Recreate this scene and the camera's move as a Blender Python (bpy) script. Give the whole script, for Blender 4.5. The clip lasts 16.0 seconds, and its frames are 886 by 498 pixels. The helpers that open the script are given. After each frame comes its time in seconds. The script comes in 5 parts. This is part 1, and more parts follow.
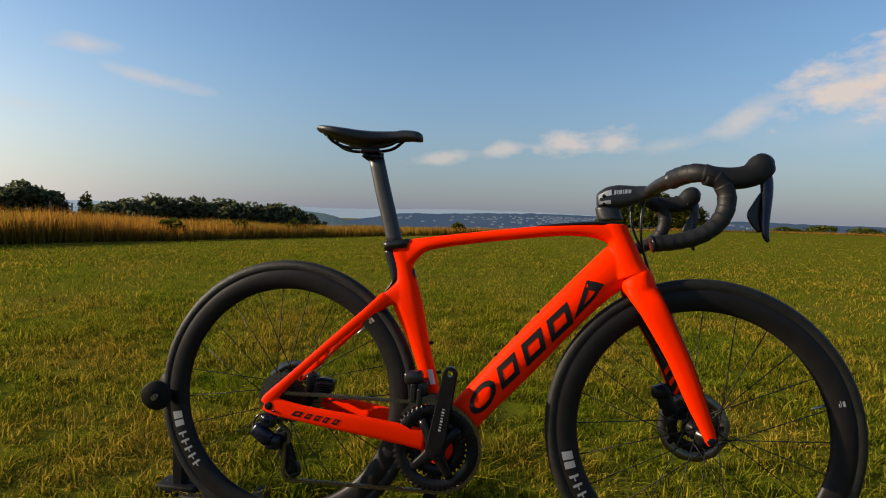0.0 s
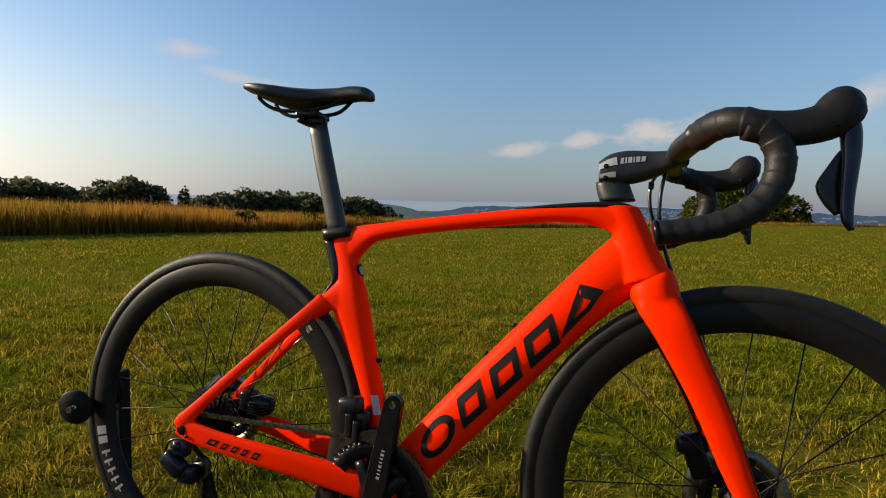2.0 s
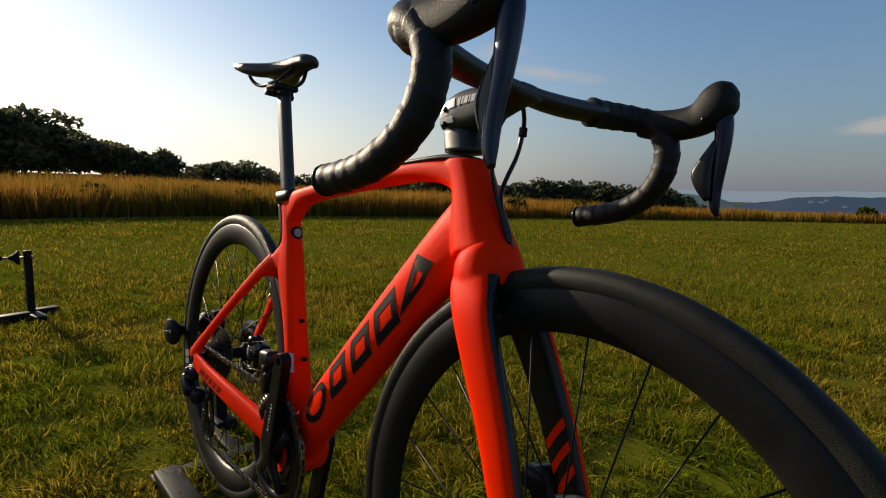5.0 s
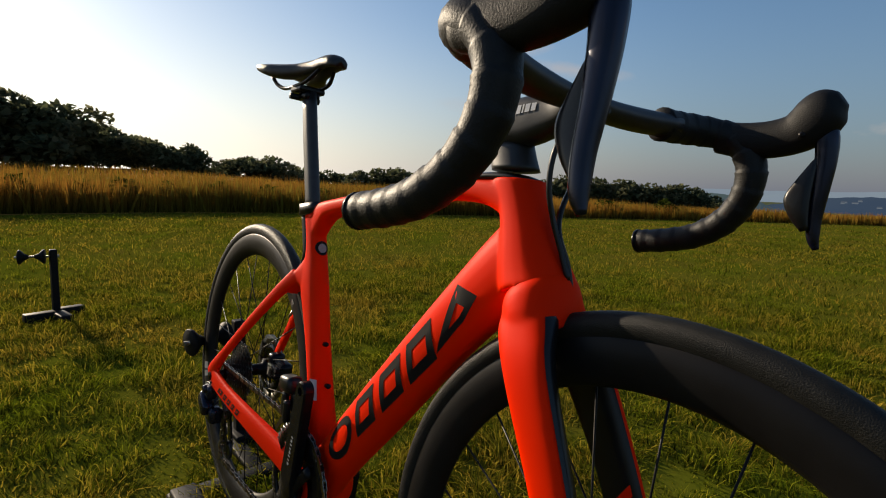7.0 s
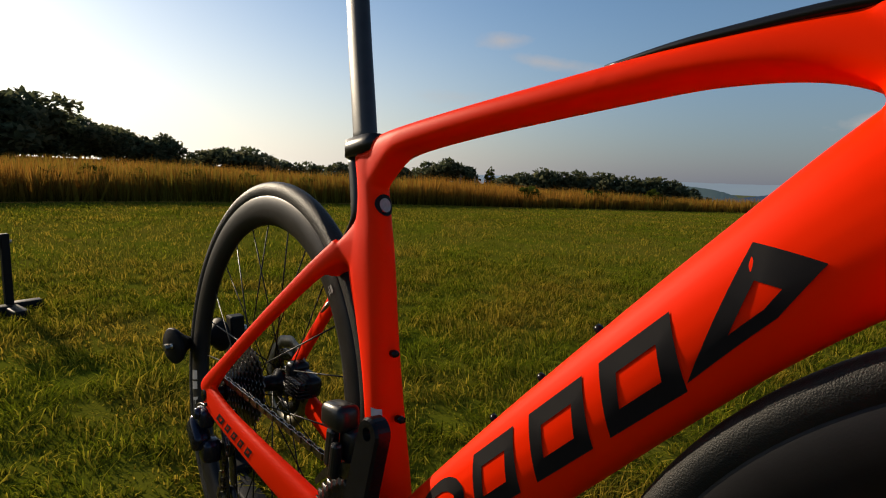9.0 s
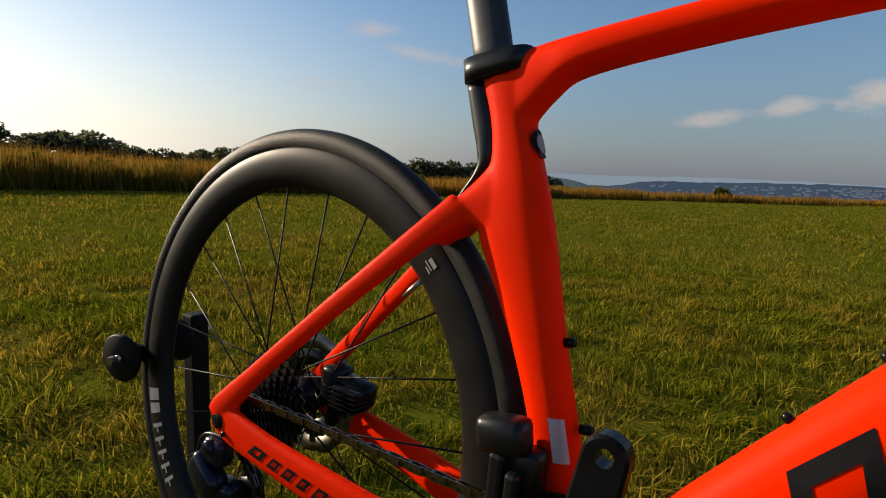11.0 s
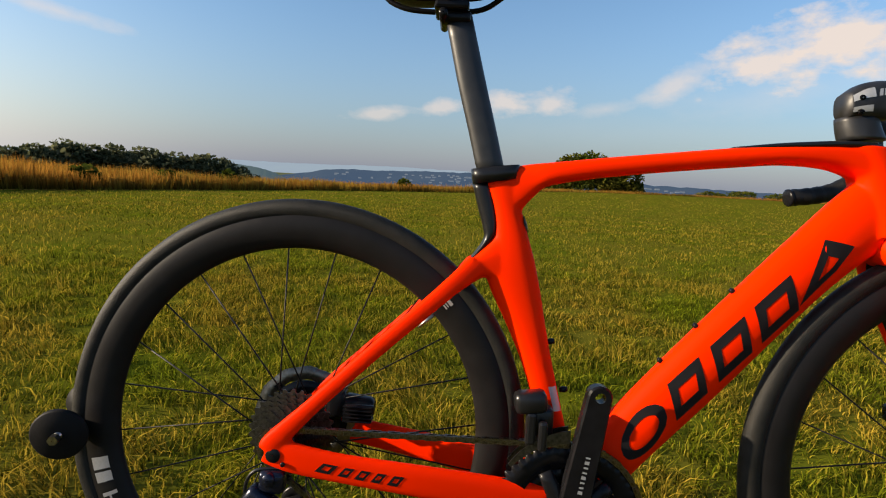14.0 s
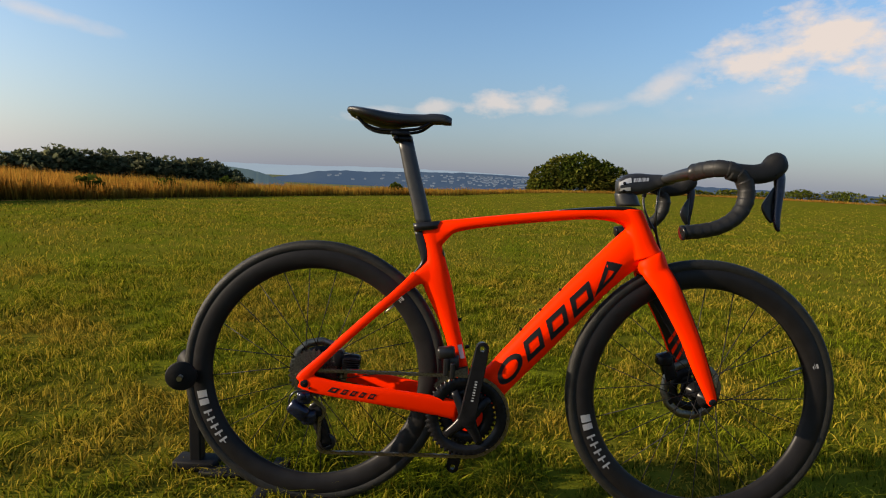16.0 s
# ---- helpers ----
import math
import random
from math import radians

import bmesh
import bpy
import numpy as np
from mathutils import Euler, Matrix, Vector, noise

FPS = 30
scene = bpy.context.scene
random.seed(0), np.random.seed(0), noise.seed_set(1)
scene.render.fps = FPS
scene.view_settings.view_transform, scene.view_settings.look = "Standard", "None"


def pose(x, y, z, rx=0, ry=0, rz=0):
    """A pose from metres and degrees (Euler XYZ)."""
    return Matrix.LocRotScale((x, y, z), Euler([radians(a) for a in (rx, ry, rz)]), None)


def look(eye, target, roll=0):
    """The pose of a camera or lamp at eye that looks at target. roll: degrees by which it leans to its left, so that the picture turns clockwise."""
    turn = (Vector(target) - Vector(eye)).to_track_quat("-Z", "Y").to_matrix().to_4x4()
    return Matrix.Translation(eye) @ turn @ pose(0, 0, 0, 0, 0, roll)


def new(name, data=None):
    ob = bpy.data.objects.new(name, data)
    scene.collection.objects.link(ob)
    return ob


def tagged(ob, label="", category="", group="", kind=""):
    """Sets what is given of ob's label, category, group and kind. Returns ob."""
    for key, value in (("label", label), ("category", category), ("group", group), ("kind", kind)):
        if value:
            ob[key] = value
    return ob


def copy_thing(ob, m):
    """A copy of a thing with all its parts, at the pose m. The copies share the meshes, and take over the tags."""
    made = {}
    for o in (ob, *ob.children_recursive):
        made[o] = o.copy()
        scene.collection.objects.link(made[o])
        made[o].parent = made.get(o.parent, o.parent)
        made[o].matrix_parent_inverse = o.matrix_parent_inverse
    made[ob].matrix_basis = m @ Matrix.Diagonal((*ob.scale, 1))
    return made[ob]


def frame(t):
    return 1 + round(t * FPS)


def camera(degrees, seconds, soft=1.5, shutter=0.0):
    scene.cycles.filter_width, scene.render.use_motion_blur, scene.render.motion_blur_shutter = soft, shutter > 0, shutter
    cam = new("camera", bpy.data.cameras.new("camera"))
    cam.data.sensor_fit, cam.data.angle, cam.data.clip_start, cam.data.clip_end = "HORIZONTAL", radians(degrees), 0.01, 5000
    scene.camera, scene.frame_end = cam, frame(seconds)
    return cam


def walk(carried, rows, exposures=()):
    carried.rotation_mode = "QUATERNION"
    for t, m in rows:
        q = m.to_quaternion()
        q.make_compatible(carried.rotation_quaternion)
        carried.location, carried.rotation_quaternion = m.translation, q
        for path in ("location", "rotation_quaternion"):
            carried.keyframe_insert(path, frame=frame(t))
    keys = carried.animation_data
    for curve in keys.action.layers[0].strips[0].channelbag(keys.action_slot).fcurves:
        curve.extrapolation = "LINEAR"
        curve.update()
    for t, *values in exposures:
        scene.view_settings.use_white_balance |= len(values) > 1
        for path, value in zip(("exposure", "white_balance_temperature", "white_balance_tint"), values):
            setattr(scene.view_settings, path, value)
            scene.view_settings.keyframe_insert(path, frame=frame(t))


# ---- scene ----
cam = camera(79.8, 16.0, 1.1)
PATH = [
    (0, (0.583, -1.184, 0.815), (0.28, 0.788, 0.675), 1.7),
    (0.5, (0.591, -1.083, 0.798), (0.292, 0.889, 0.653), 1.7),
    (1, (0.62, -0.984, 0.786), (0.274, 0.98, 0.628), 1.6),
    (1.5, (0.682, -0.907, 0.789), (0.176, 1.021, 0.621), 1.6),
    (2, (0.76, -0.836, 0.796), (0.179, 1.07, 0.621), 1.6),
    (2.5, (0.848, -0.753, 0.78), (0.137, 1.106, 0.59), 1.3),
    (3, (0.954, -0.679, 0.78), (0.001, 1.068, 0.582), 1.1),
    (3.5, (1.063, -0.591, 0.767), (-0.063, 1.049, 0.561), 1.1),
    (4, (1.147, -0.506, 0.759), (-0.213, 0.943, 0.537), 0.8),
    (4.2, (1.187, -0.475, 0.756), (-0.221, 0.926, 0.528), 0.8),
    (6.3, (1.310, -0.390, 0.797), (-0.196, 0.904, 0.548), 1.7),
    (6.5, (1.279, -0.392, 0.800), (-0.234, 0.891, 0.549), 1.8),
    (7, (1.194, -0.371, 0.793), (-0.332, 0.896, 0.537), 1.9),
    (7.5, (1.077, -0.359, 0.766), (-0.445, 0.910, 0.499), 2.0),
    (8, (0.978, -0.322, 0.731), (-0.524, 0.968, 0.453), 2.0),
    (8.5, (0.897, -0.304, 0.722), (-0.584, 1.013, 0.446), 2.1),
    (9, (0.833, -0.296, 0.703), (-0.640, 1.028, 0.423), 2.1),
    (9.5, (0.768, -0.296, 0.682), (-0.703, 1.027, 0.392), 2.1),
    (12, (0.342, -0.461, 0.616), (-0.347, 1.394, 0.322), 2.8),
    (12.5, (0.256, -0.518, 0.607), (-0.231, 1.4, 0.313), 3.0),
    (13, (0.209, -0.573, 0.626), (-0.086, 1.384, 0.337), 3.2),
    (13.5, (0.217, -0.618, 0.672), (0.057, 1.355, 0.385), 3.2),
    (14, (0.232, -0.688, 0.731), (0.172, 1.291, 0.445), 3.3),
    (14.5, (0.284, -0.815, 0.792), (0.236, 1.164, 0.508), 2.9),
    (15, (0.326, -0.951, 0.861), (0.274, 1.029, 0.578), 2.8),
    (15.5, (0.34, -1.105, 0.89), (0.272, 0.875, 0.614), 2.6),
    (16, (0.346, -1.254, 0.866), (0.308, 0.726, 0.582), 2.7),
]
walk(cam, [(t, look(eye, target, roll)) for t, eye, target, roll in PATH],
     [(0, 0.57, 7100, 10), (2.5, 0.59, 7100, 10), (3.5, 0.48, 7100, 10), (4.5, 0.28, 7100, 10), (6.5, 0.15, 7100, 10), (9.5, 0.2, 7100, 10), (11.4, 0.3, 7100, 10), (12.0, 0.36, 7100, 10), (12.6, 0.72, 7100, 10), (13.2, 0.84, 7100, 10), (16, 0.78, 7100, 10)])

# ---- sky, sun ----
SUN_AZ, SUN_EL = 100.0, 19.0          # degrees left of +y, degrees up


def direction(az, el):
    a, e = radians(az), radians(el)
    return Vector((-math.sin(a) * math.cos(e), math.cos(a) * math.cos(e), math.sin(e)))


world = bpy.data.worlds.new("sky")
scene.world = world
world.use_nodes = True
wn, wl = world.node_tree.nodes, world.node_tree.links
wn.clear()


def wnode(kind):
    return wn.new(kind)


def wmath(op, a, b=None, c=None, clamp=False):
    n = wn.new("ShaderNodeMath")
    n.operation, n.use_clamp = op, clamp
    for slot, v in enumerate((a, b, c)):
        if v is None:
            continue
        if isinstance(v, (int, float)):
            n.inputs[slot].default_value = v
        else:
            wl.new(v, n.inputs[slot])
    return n.outputs[0]


def wdot(vec, const):
    n = wn.new("ShaderNodeVectorMath")
    n.operation = "DOT_PRODUCT"
    wl.new(vec, n.inputs[0])
    n.inputs[1].default_value = const
    return n.outputs["Value"]


sky = wnode("ShaderNodeTexSky")
sky.sky_type, sky.sun_disc = "NISHITA", False
sky.sun_elevation, sky.sun_rotation = radians(SUN_EL), radians(-SUN_AZ)
sky.altitude, sky.air_density, sky.dust_density, sky.ozone_density = 250, 1.15, 0.6, 5.0
coord = wnode("ShaderNodeTexCoord").outputs["Generated"]
puff = wnode("ShaderNodeTexNoise")
puff.inputs["Scale"].default_value, puff.inputs["Detail"].default_value, puff.inputs["Roughness"].default_value = 16.0, 8.0, 0.58
squash = wnode("ShaderNodeMapping")
squash.inputs["Scale"].default_value = (1, 1, 1.9)
wl.new(coord, squash.inputs["Vector"])
wl.new(squash.outputs[0], puff.inputs["Vector"])
fluff = wmath("SUBTRACT", puff.outputs["Fac"], 0.5)


def cloud(az, el, width, height, tilt=0.0, soft=0.5, rough=2.2, amount=1.0):
    """How much of one cloud covers each direction of the sky; sizes in degrees."""
    ahead = direction(az, el)
    right = Vector((math.cos(radians(az)), math.sin(radians(az)), 0))
    up = right.cross(ahead)
    c, s = math.cos(radians(tilt)), math.sin(radians(tilt))
    u, v = right * c + up * s, up * c - right * s
    pu = wmath("DIVIDE", wdot(coord, u), math.sin(radians(width)))
    pv = wmath("DIVIDE", wdot(coord, v), math.sin(radians(height)))
    near = wmath("SQRT", wmath("ADD", wmath("MULTIPLY", pu, pu), wmath("MULTIPLY", pv, pv)))
    body = wmath("ADD", wmath("SUBTRACT", 1.0, near), wmath("MULTIPLY", fluff, rough))
    body = wmath("DIVIDE", body, soft, clamp=True)
    front = wmath("GREATER_THAN", wdot(coord, ahead), 0.3)
    return wmath("MULTIPLY", wmath("MULTIPLY", body, front), amount)


CLOUDS = [
    (42.6, 13.5, 3.2, 0.9, 2, 1.2, 1.6, 0.6), (37.4, 11.4, 5.5, 0.8, -8, 1.2, 1.6, 0.6), (47, 8.0, 5.0, 0.8, 0, 1.4, 1.8, 0.3),
    (8.5, 5.9, 4.5, 0.8, 8, 0.9, 2.4, 0.55), (2.6, 6.8, 2.6, 1.0, 10, 0.8, 2.4, 0.6), (-4.2, 7.5, 3.6, 1.5, 4, 0.9, 3.2, 0.7), (-8.8, 7.6, 3.0, 1.3, 0, 1.0, 3.2, 0.65),
    (-14, 7.2, 4.0, 0.9, 10, 1.2, 2.0, 0.4), (-20.5, 9.6, 5.5, 1.5, 28, 1.0, 2.0, 0.6), (-27.0, 11.6, 5.5, 2.8, 20, 0.8, 2.8, 0.9), (-33, 12.8, 6.5, 4.0, 14, 0.7, 2.8, 0.95), (-41, 13.0, 9.0, 5.5, 0, 0.8, 2.6, 0.85),
    (-30, 8.6, 12.0, 2.6, 8, 1.6, 1.6, 0.3), (-20, 5.0, 24.0, 2.2, 0, 1.8, 1.0, 0.1), (150, 22, 30, 6, 0, 1.0, 2.4, 0.7), (-120, 18, 28, 5, 0, 1.0, 2.4, 0.7),
]
cover = None
for c in CLOUDS:
    one = cloud(*c)
    cover = one if cover is None else wmath("MAXIMUM", cover, one)
# summer haze: pale air low down, brighter towards the sun
rise = wdot(coord, (0, 0, 1))
low = wmath("POWER", wmath("SUBTRACT", 1.0, wmath("MULTIPLY", wmath("MAXIMUM", rise, 0.0), 3.2), clamp=True), 1.6)
toward = wmath("POWER", wmath("MAXIMUM", wdot(coord, direction(SUN_AZ, SUN_EL)), 0.0), 2.8)
air = wnode("ShaderNodeMixRGB")
wl.new(toward, air.inputs["Fac"])
air.inputs["Color1"].default_value, air.inputs["Color2"].default_value = (1.20, 1.42, 2.05, 1), (13.0, 12.3, 11.0, 1)
hazy = wnode("ShaderNodeMixRGB")
wl.new(wmath("ADD", wmath("MULTIPLY", low, 0.85), wmath("MULTIPLY", toward, 0.20), clamp=True), hazy.inputs["Fac"])
wl.new(sky.outputs[0], hazy.inputs["Color1"])
wl.new(air.outputs[0], hazy.inputs["Color2"])
blend = wnode("ShaderNodeMixRGB")
wl.new(cover, blend.inputs["Fac"])
wl.new(hazy.outputs[0], blend.inputs["Color1"])
blend.inputs["Color2"].default_value = (4.3, 3.85, 3.7, 1)
back = wnode("ShaderNodeBackground")
back.inputs["Strength"].default_value = 0.11
wl.new(blend.outputs[0], back.inputs["Color"])
wl.new(back.outputs[0], wnode("ShaderNodeOutputWorld").inputs["Surface"])

lamp = bpy.data.lights.new("sun", "SUN")
lamp.energy, lamp.angle, lamp.color = 5.0, radians(0.6), (1.0, 0.86, 0.68)
sun = new("sun", lamp)
sun.matrix_world = look(direction(SUN_AZ, SUN_EL) * 60, (0, 0, 0))


# ---- materials ----
def material(name, color, rough=0.5, metal=0.0, other=None, scale=30.0, amount=0.5, bump=0.0, bump_scale=200.0, coat=0.0, island=0.0, spec=0.5):
    """A surface with two sizes of variation: color towards other by noise, fine relief, and a shift from piece to piece."""
    m = bpy.data.materials.new(name)
    m.use_nodes = True
    n, l = m.node_tree.nodes, m.node_tree.links
    b = n["Principled BSDF"]
    b.inputs["Roughness"].default_value, b.inputs["Metallic"].default_value = rough, metal
    b.inputs["Coat Weight"].default_value, b.inputs["Coat Roughness"].default_value = coat, 0.06
    b.inputs["Specular IOR Level"].default_value = spec
    tc = n.new("ShaderNodeTexCoord")
    big = n.new("ShaderNodeTexNoise")
    big.inputs["Scale"].default_value, big.inputs["Detail"].default_value = scale, 6
    l.new(tc.outputs["Object"], big.inputs["Vector"])
    ramp = n.new("ShaderNodeMapRange")
    ramp.inputs["From Min"].default_value, ramp.inputs["From Max"].default_value = 0.35, 0.7
    ramp.inputs["To Max"].default_value = amount
    l.new(big.outputs["Fac"], ramp.inputs["Value"])
    mix = n.new("ShaderNodeMixRGB")
    mix.inputs["Color1"].default_value = (*color, 1)
    mix.inputs["Color2"].default_value = (*(other or [c * 0.7 for c in color]), 1)
    l.new(ramp.outputs[0], mix.inputs["Fac"])
    out = mix.outputs[0]
    if island:
        geo, hsv, rng = n.new("ShaderNodeNewGeometry"), n.new("ShaderNodeHueSaturation"), n.new("ShaderNodeMapRange")
        rng.inputs["To Min"].default_value, rng.inputs["To Max"].default_value = 1 - island, 1 + island
        l.new(geo.outputs["Random Per Island"], rng.inputs["Value"])
        l.new(rng.outputs[0], hsv.inputs["Value"])
        l.new(out, hsv.inputs["Color"])
        out = hsv.outputs[0]
    l.new(out, b.inputs["Base Color"])
    rr = n.new("ShaderNodeMapRange")
    rr.inputs["To Min"].default_value, rr.inputs["To Max"].default_value = max(0.02, rough * 0.85), min(1, rough * 1.2)
    l.new(big.outputs["Fac"], rr.inputs["Value"])
    l.new(rr.outputs[0], b.inputs["Roughness"])
    if bump:
        fine, bp = n.new("ShaderNodeTexNoise"), n.new("ShaderNodeBump")
        fine.inputs["Scale"].default_value, fine.inputs["Detail"].default_value = bump_scale, 4
        bp.inputs["Strength"].default_value, bp.inputs["Distance"].default_value = bump, 0.002
        l.new(tc.outputs["Object"], fine.inputs["Vector"])
        l.new(fine.outputs["Fac"], bp.inputs["Height"])
        l.new(bp.outputs[0], b.inputs["Normal"])
    return m


def leafy(name, low, high, other, island, through_light=0.35, height=0.1, gloss=0.0):
    """Thin green or dry blades and leaves: colour from root to tip, patches over the ground, light through the leaf."""
    m = bpy.data.materials.new(name)
    m.use_nodes = True
    n, l = m.node_tree.nodes, m.node_tree.links
    n.clear()
    geo, tc = n.new("ShaderNodeNewGeometry"), n.new("ShaderNodeTexCoord")
    sep = n.new("ShaderNodeSeparateXYZ")
    l.new(tc.outputs["UV"], sep.inputs[0])
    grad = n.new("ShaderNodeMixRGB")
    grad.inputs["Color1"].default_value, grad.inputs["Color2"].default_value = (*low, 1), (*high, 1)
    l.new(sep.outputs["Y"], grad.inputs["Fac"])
    patch, pr = n.new("ShaderNodeTexNoise"), n.new("ShaderNodeMapRange")
    patch.inputs["Scale"].default_value, patch.inputs["Detail"].default_value = height, 5
    pr.inputs["From Min"].default_value, pr.inputs["From Max"].default_value = 0.42, 0.68
    l.new(tc.outputs["Object"], patch.inputs["Vector"])
    add = n.new("ShaderNodeMath")
    add.operation = "MULTIPLY_ADD"
    l.new(geo.outputs["Random Per Island"], add.inputs[0])
    add.inputs[1].default_value, add.inputs[2].default_value = 0.3, -0.15
    sm = n.new("ShaderNodeMath")
    l.new(patch.outputs["Fac"], sm.inputs[0])
    l.new(add.outputs[0], sm.inputs[1])
    l.new(sm.outputs[0], pr.inputs["Value"])
    dry = n.new("ShaderNodeMixRGB")
    l.new(pr.outputs[0], dry.inputs["Fac"])
    l.new(grad.outputs[0], dry.inputs["Color1"])
    dry.inputs["Color2"].default_value = (*other, 1)
    hsv, rng = n.new("ShaderNodeHueSaturation"), n.new("ShaderNodeMapRange")
    rng.inputs["To Min"].default_value, rng.inputs["To Max"].default_value = 1 - island, 1 + island
    l.new(geo.outputs["Random Per Island"], rng.inputs["Value"])
    l.new(rng.outputs[0], hsv.inputs["Value"])
    l.new(dry.outputs[0], hsv.inputs["Color"])
    d, t, mx, o = n.new("ShaderNodeBsdfPrincipled"), n.new("ShaderNodeBsdfTranslucent"), n.new("ShaderNodeMixShader"), n.new("ShaderNodeOutputMaterial")
    d.inputs["Roughness"].default_value, d.inputs["Specular IOR Level"].default_value = 0.7, gloss
    l.new(hsv.outputs[0], d.inputs["Base Color"])
    l.new(hsv.outputs[0], t.inputs["Color"])
    mx.inputs[0].default_value = through_light
    l.new(d.outputs[0], mx.inputs[1])
    l.new(t.outputs[0], mx.inputs[2])
    l.new(mx.outputs[0], o.inputs["Surface"])
    return m


RED = material("fluorescent_red_paint", (1.0, 0.024, 0.0003), 0.5, 0, (0.95, 0.017, 0.0003), 6, 0.5, coat=0.0, spec=0.05)
BLACK_PAINT = material("black_paint", (0.007, 0.007, 0.008), 0.32, 0, (0.012, 0.012, 0.013), 40, 0.5, coat=0.1, spec=0.3)
CARBON = material("satin_carbon", (0.012, 0.012, 0.013), 0.42, 0, (0.028, 0.028, 0.03), 60, 0.6, 0.05, 900)
RIM = material("matt_carbon_rim", (0.009, 0.008, 0.008), 0.42, 0, (0.014, 0.013, 0.013), 30, 0.6, 0.05, 700, spec=0.16)
RUBBER = material("tyre_rubber", (0.010, 0.010, 0.009), 0.5, 0, (0.024, 0.022, 0.018), 50, 0.6, 0.4, 900, spec=0.2)
TAPE = material("bar_tape", (0.009, 0.009, 0.009), 0.5, 0, (0.015, 0.015, 0.015), 120, 0.6, 0.22, 500, spec=0.25)
HOOD = material("hood_rubber", (0.009, 0.009, 0.009), 0.55, 0, (0.014, 0.014, 0.014), 120, 0.6, 0.3, 800, spec=0.2)
GLOSS = material("gloss_black_alloy", (0.006, 0.006, 0.007), 0.24, 0.0, (0.012, 0.012, 0.014), 50, 0.5, spec=0.15)
BLUEBLACK = material("blue_black_metal", (0.012, 0.016, 0.034), 0.24, 0.5, (0.009, 0.011, 0.02), 60, 0.6)
STEEL = material("worn_steel", (0.45, 0.43, 0.40), 0.32, 1.0, (0.2, 0.18, 0.16), 200, 0.7, 0.1, 600)
CHAIN = material("oiled_chain", (0.26, 0.23, 0.20), 0.28, 1.0, (0.03, 0.025, 0.02), 300, 0.9)
CASSETTE = material("cassette_steel", (0.14, 0.13, 0.12), 0.35, 1.0, (0.04, 0.035, 0.03), 200, 0.8)
ROTOR = material("rotor_steel", (0.22, 0.20, 0.165), 0.45, 1.0, (0.11, 0.095, 0.07), 200, 0.7)
SILVER = material("silver_print", (0.50, 0.50, 0.50), 0.35, 0.3, (0.4, 0.4, 0.4), 200, 0.5)
GREY_PRINT = material("grey_print", (0.30, 0.30, 0.30), 0.5, 0, (0.22, 0.22, 0.22), 300, 0.5)
DECAL = material("black_decal", (0.010, 0.009, 0.010), 0.5, 0, (0.014, 0.012, 0.012), 100, 0.5, spec=0.12)
SADDLE = material("saddle_cover", (0.013, 0.013, 0.015), 0.42, 0, (0.02, 0.02, 0.022), 80, 0.5, 0.4, 700)
STAND = material("black_stand_steel", (0.007, 0.007, 0.008), 0.55, 0.0, (0.012, 0.011, 0.010), 40, 0.7, 0.1, 300, spec=0.1)
# mown blades: root colour far darker than the tip, shade between blades painted in
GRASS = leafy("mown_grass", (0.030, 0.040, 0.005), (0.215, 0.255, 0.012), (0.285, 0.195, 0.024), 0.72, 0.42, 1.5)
TURF = material("turf", (0.088, 0.106, 0.008), 0.95, 0, (0.13, 0.10, 0.016), 1.3, 0.8, 0.6, 60, spec=0.0)
MEADOW = material("dry_meadow", (0.36, 0.15, 0.03), 0.9, 0, (0.26, 0.15, 0.03), 0.12, 0.8, 1.0, 3, spec=0.1)
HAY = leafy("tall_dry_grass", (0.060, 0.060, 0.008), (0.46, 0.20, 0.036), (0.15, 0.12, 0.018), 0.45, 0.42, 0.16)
SLOPE = material("valley_fields", (0.055, 0.075, 0.02), 0.95, 0, (0.12, 0.11, 0.04), 0.008, 0.8, spec=0.1)
LEAF = leafy("tree_leaves", (0.080, 0.095, 0.050), (0.105, 0.118, 0.060), (0.12, 0.112, 0.060), 0.45, 0.5, 0.3)
BUSH = leafy("bush_leaves", (0.035, 0.052, 0.008), (0.065, 0.088, 0.012), (0.09, 0.085, 0.014), 0.5, 0.3, 0.5)
BARK = material("bark", (0.06, 0.045, 0.032), 0.9, 0, (0.03, 0.024, 0.018), 3, 0.8, 0.8, 20)
POST = material("grey_wood", (0.10, 0.085, 0.07), 0.9, 0, (0.05, 0.045, 0.04), 8, 0.7, 0.5, 60)


def haze_glow_material(name, color, other, scale, glow):
    """Hills kilometres away; a blue glow stands in for the bright air between."""
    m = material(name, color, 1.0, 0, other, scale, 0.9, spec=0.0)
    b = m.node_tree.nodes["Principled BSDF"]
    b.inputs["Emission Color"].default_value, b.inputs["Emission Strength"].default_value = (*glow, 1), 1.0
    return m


# ---- mesh helpers ----
def mesh_of(name, verts, faces, smooth=True, mats=(), slots=None):
    me = bpy.data.meshes.new(name)
    me.from_pydata([tuple(v) for v in verts], [], faces)
    for m in mats:
        me.materials.append(m)
    if smooth:
        me.polygons.foreach_set("use_smooth", [True] * len(me.polygons))
    if slots is not None:
        me.polygons.foreach_set("material_index", slots)
    me.update()
    return me


def part(name, me, mat, parent, label="", m=None):
    """One mesh object under a thing or under a part."""
    if mat is not None and not me.materials:
        me.materials.append(mat)
    ob = new(name, me)
    ob.parent = parent
    if m is not None:
        ob.matrix_basis = m
    if label:
        ob["label"] = label
    return ob


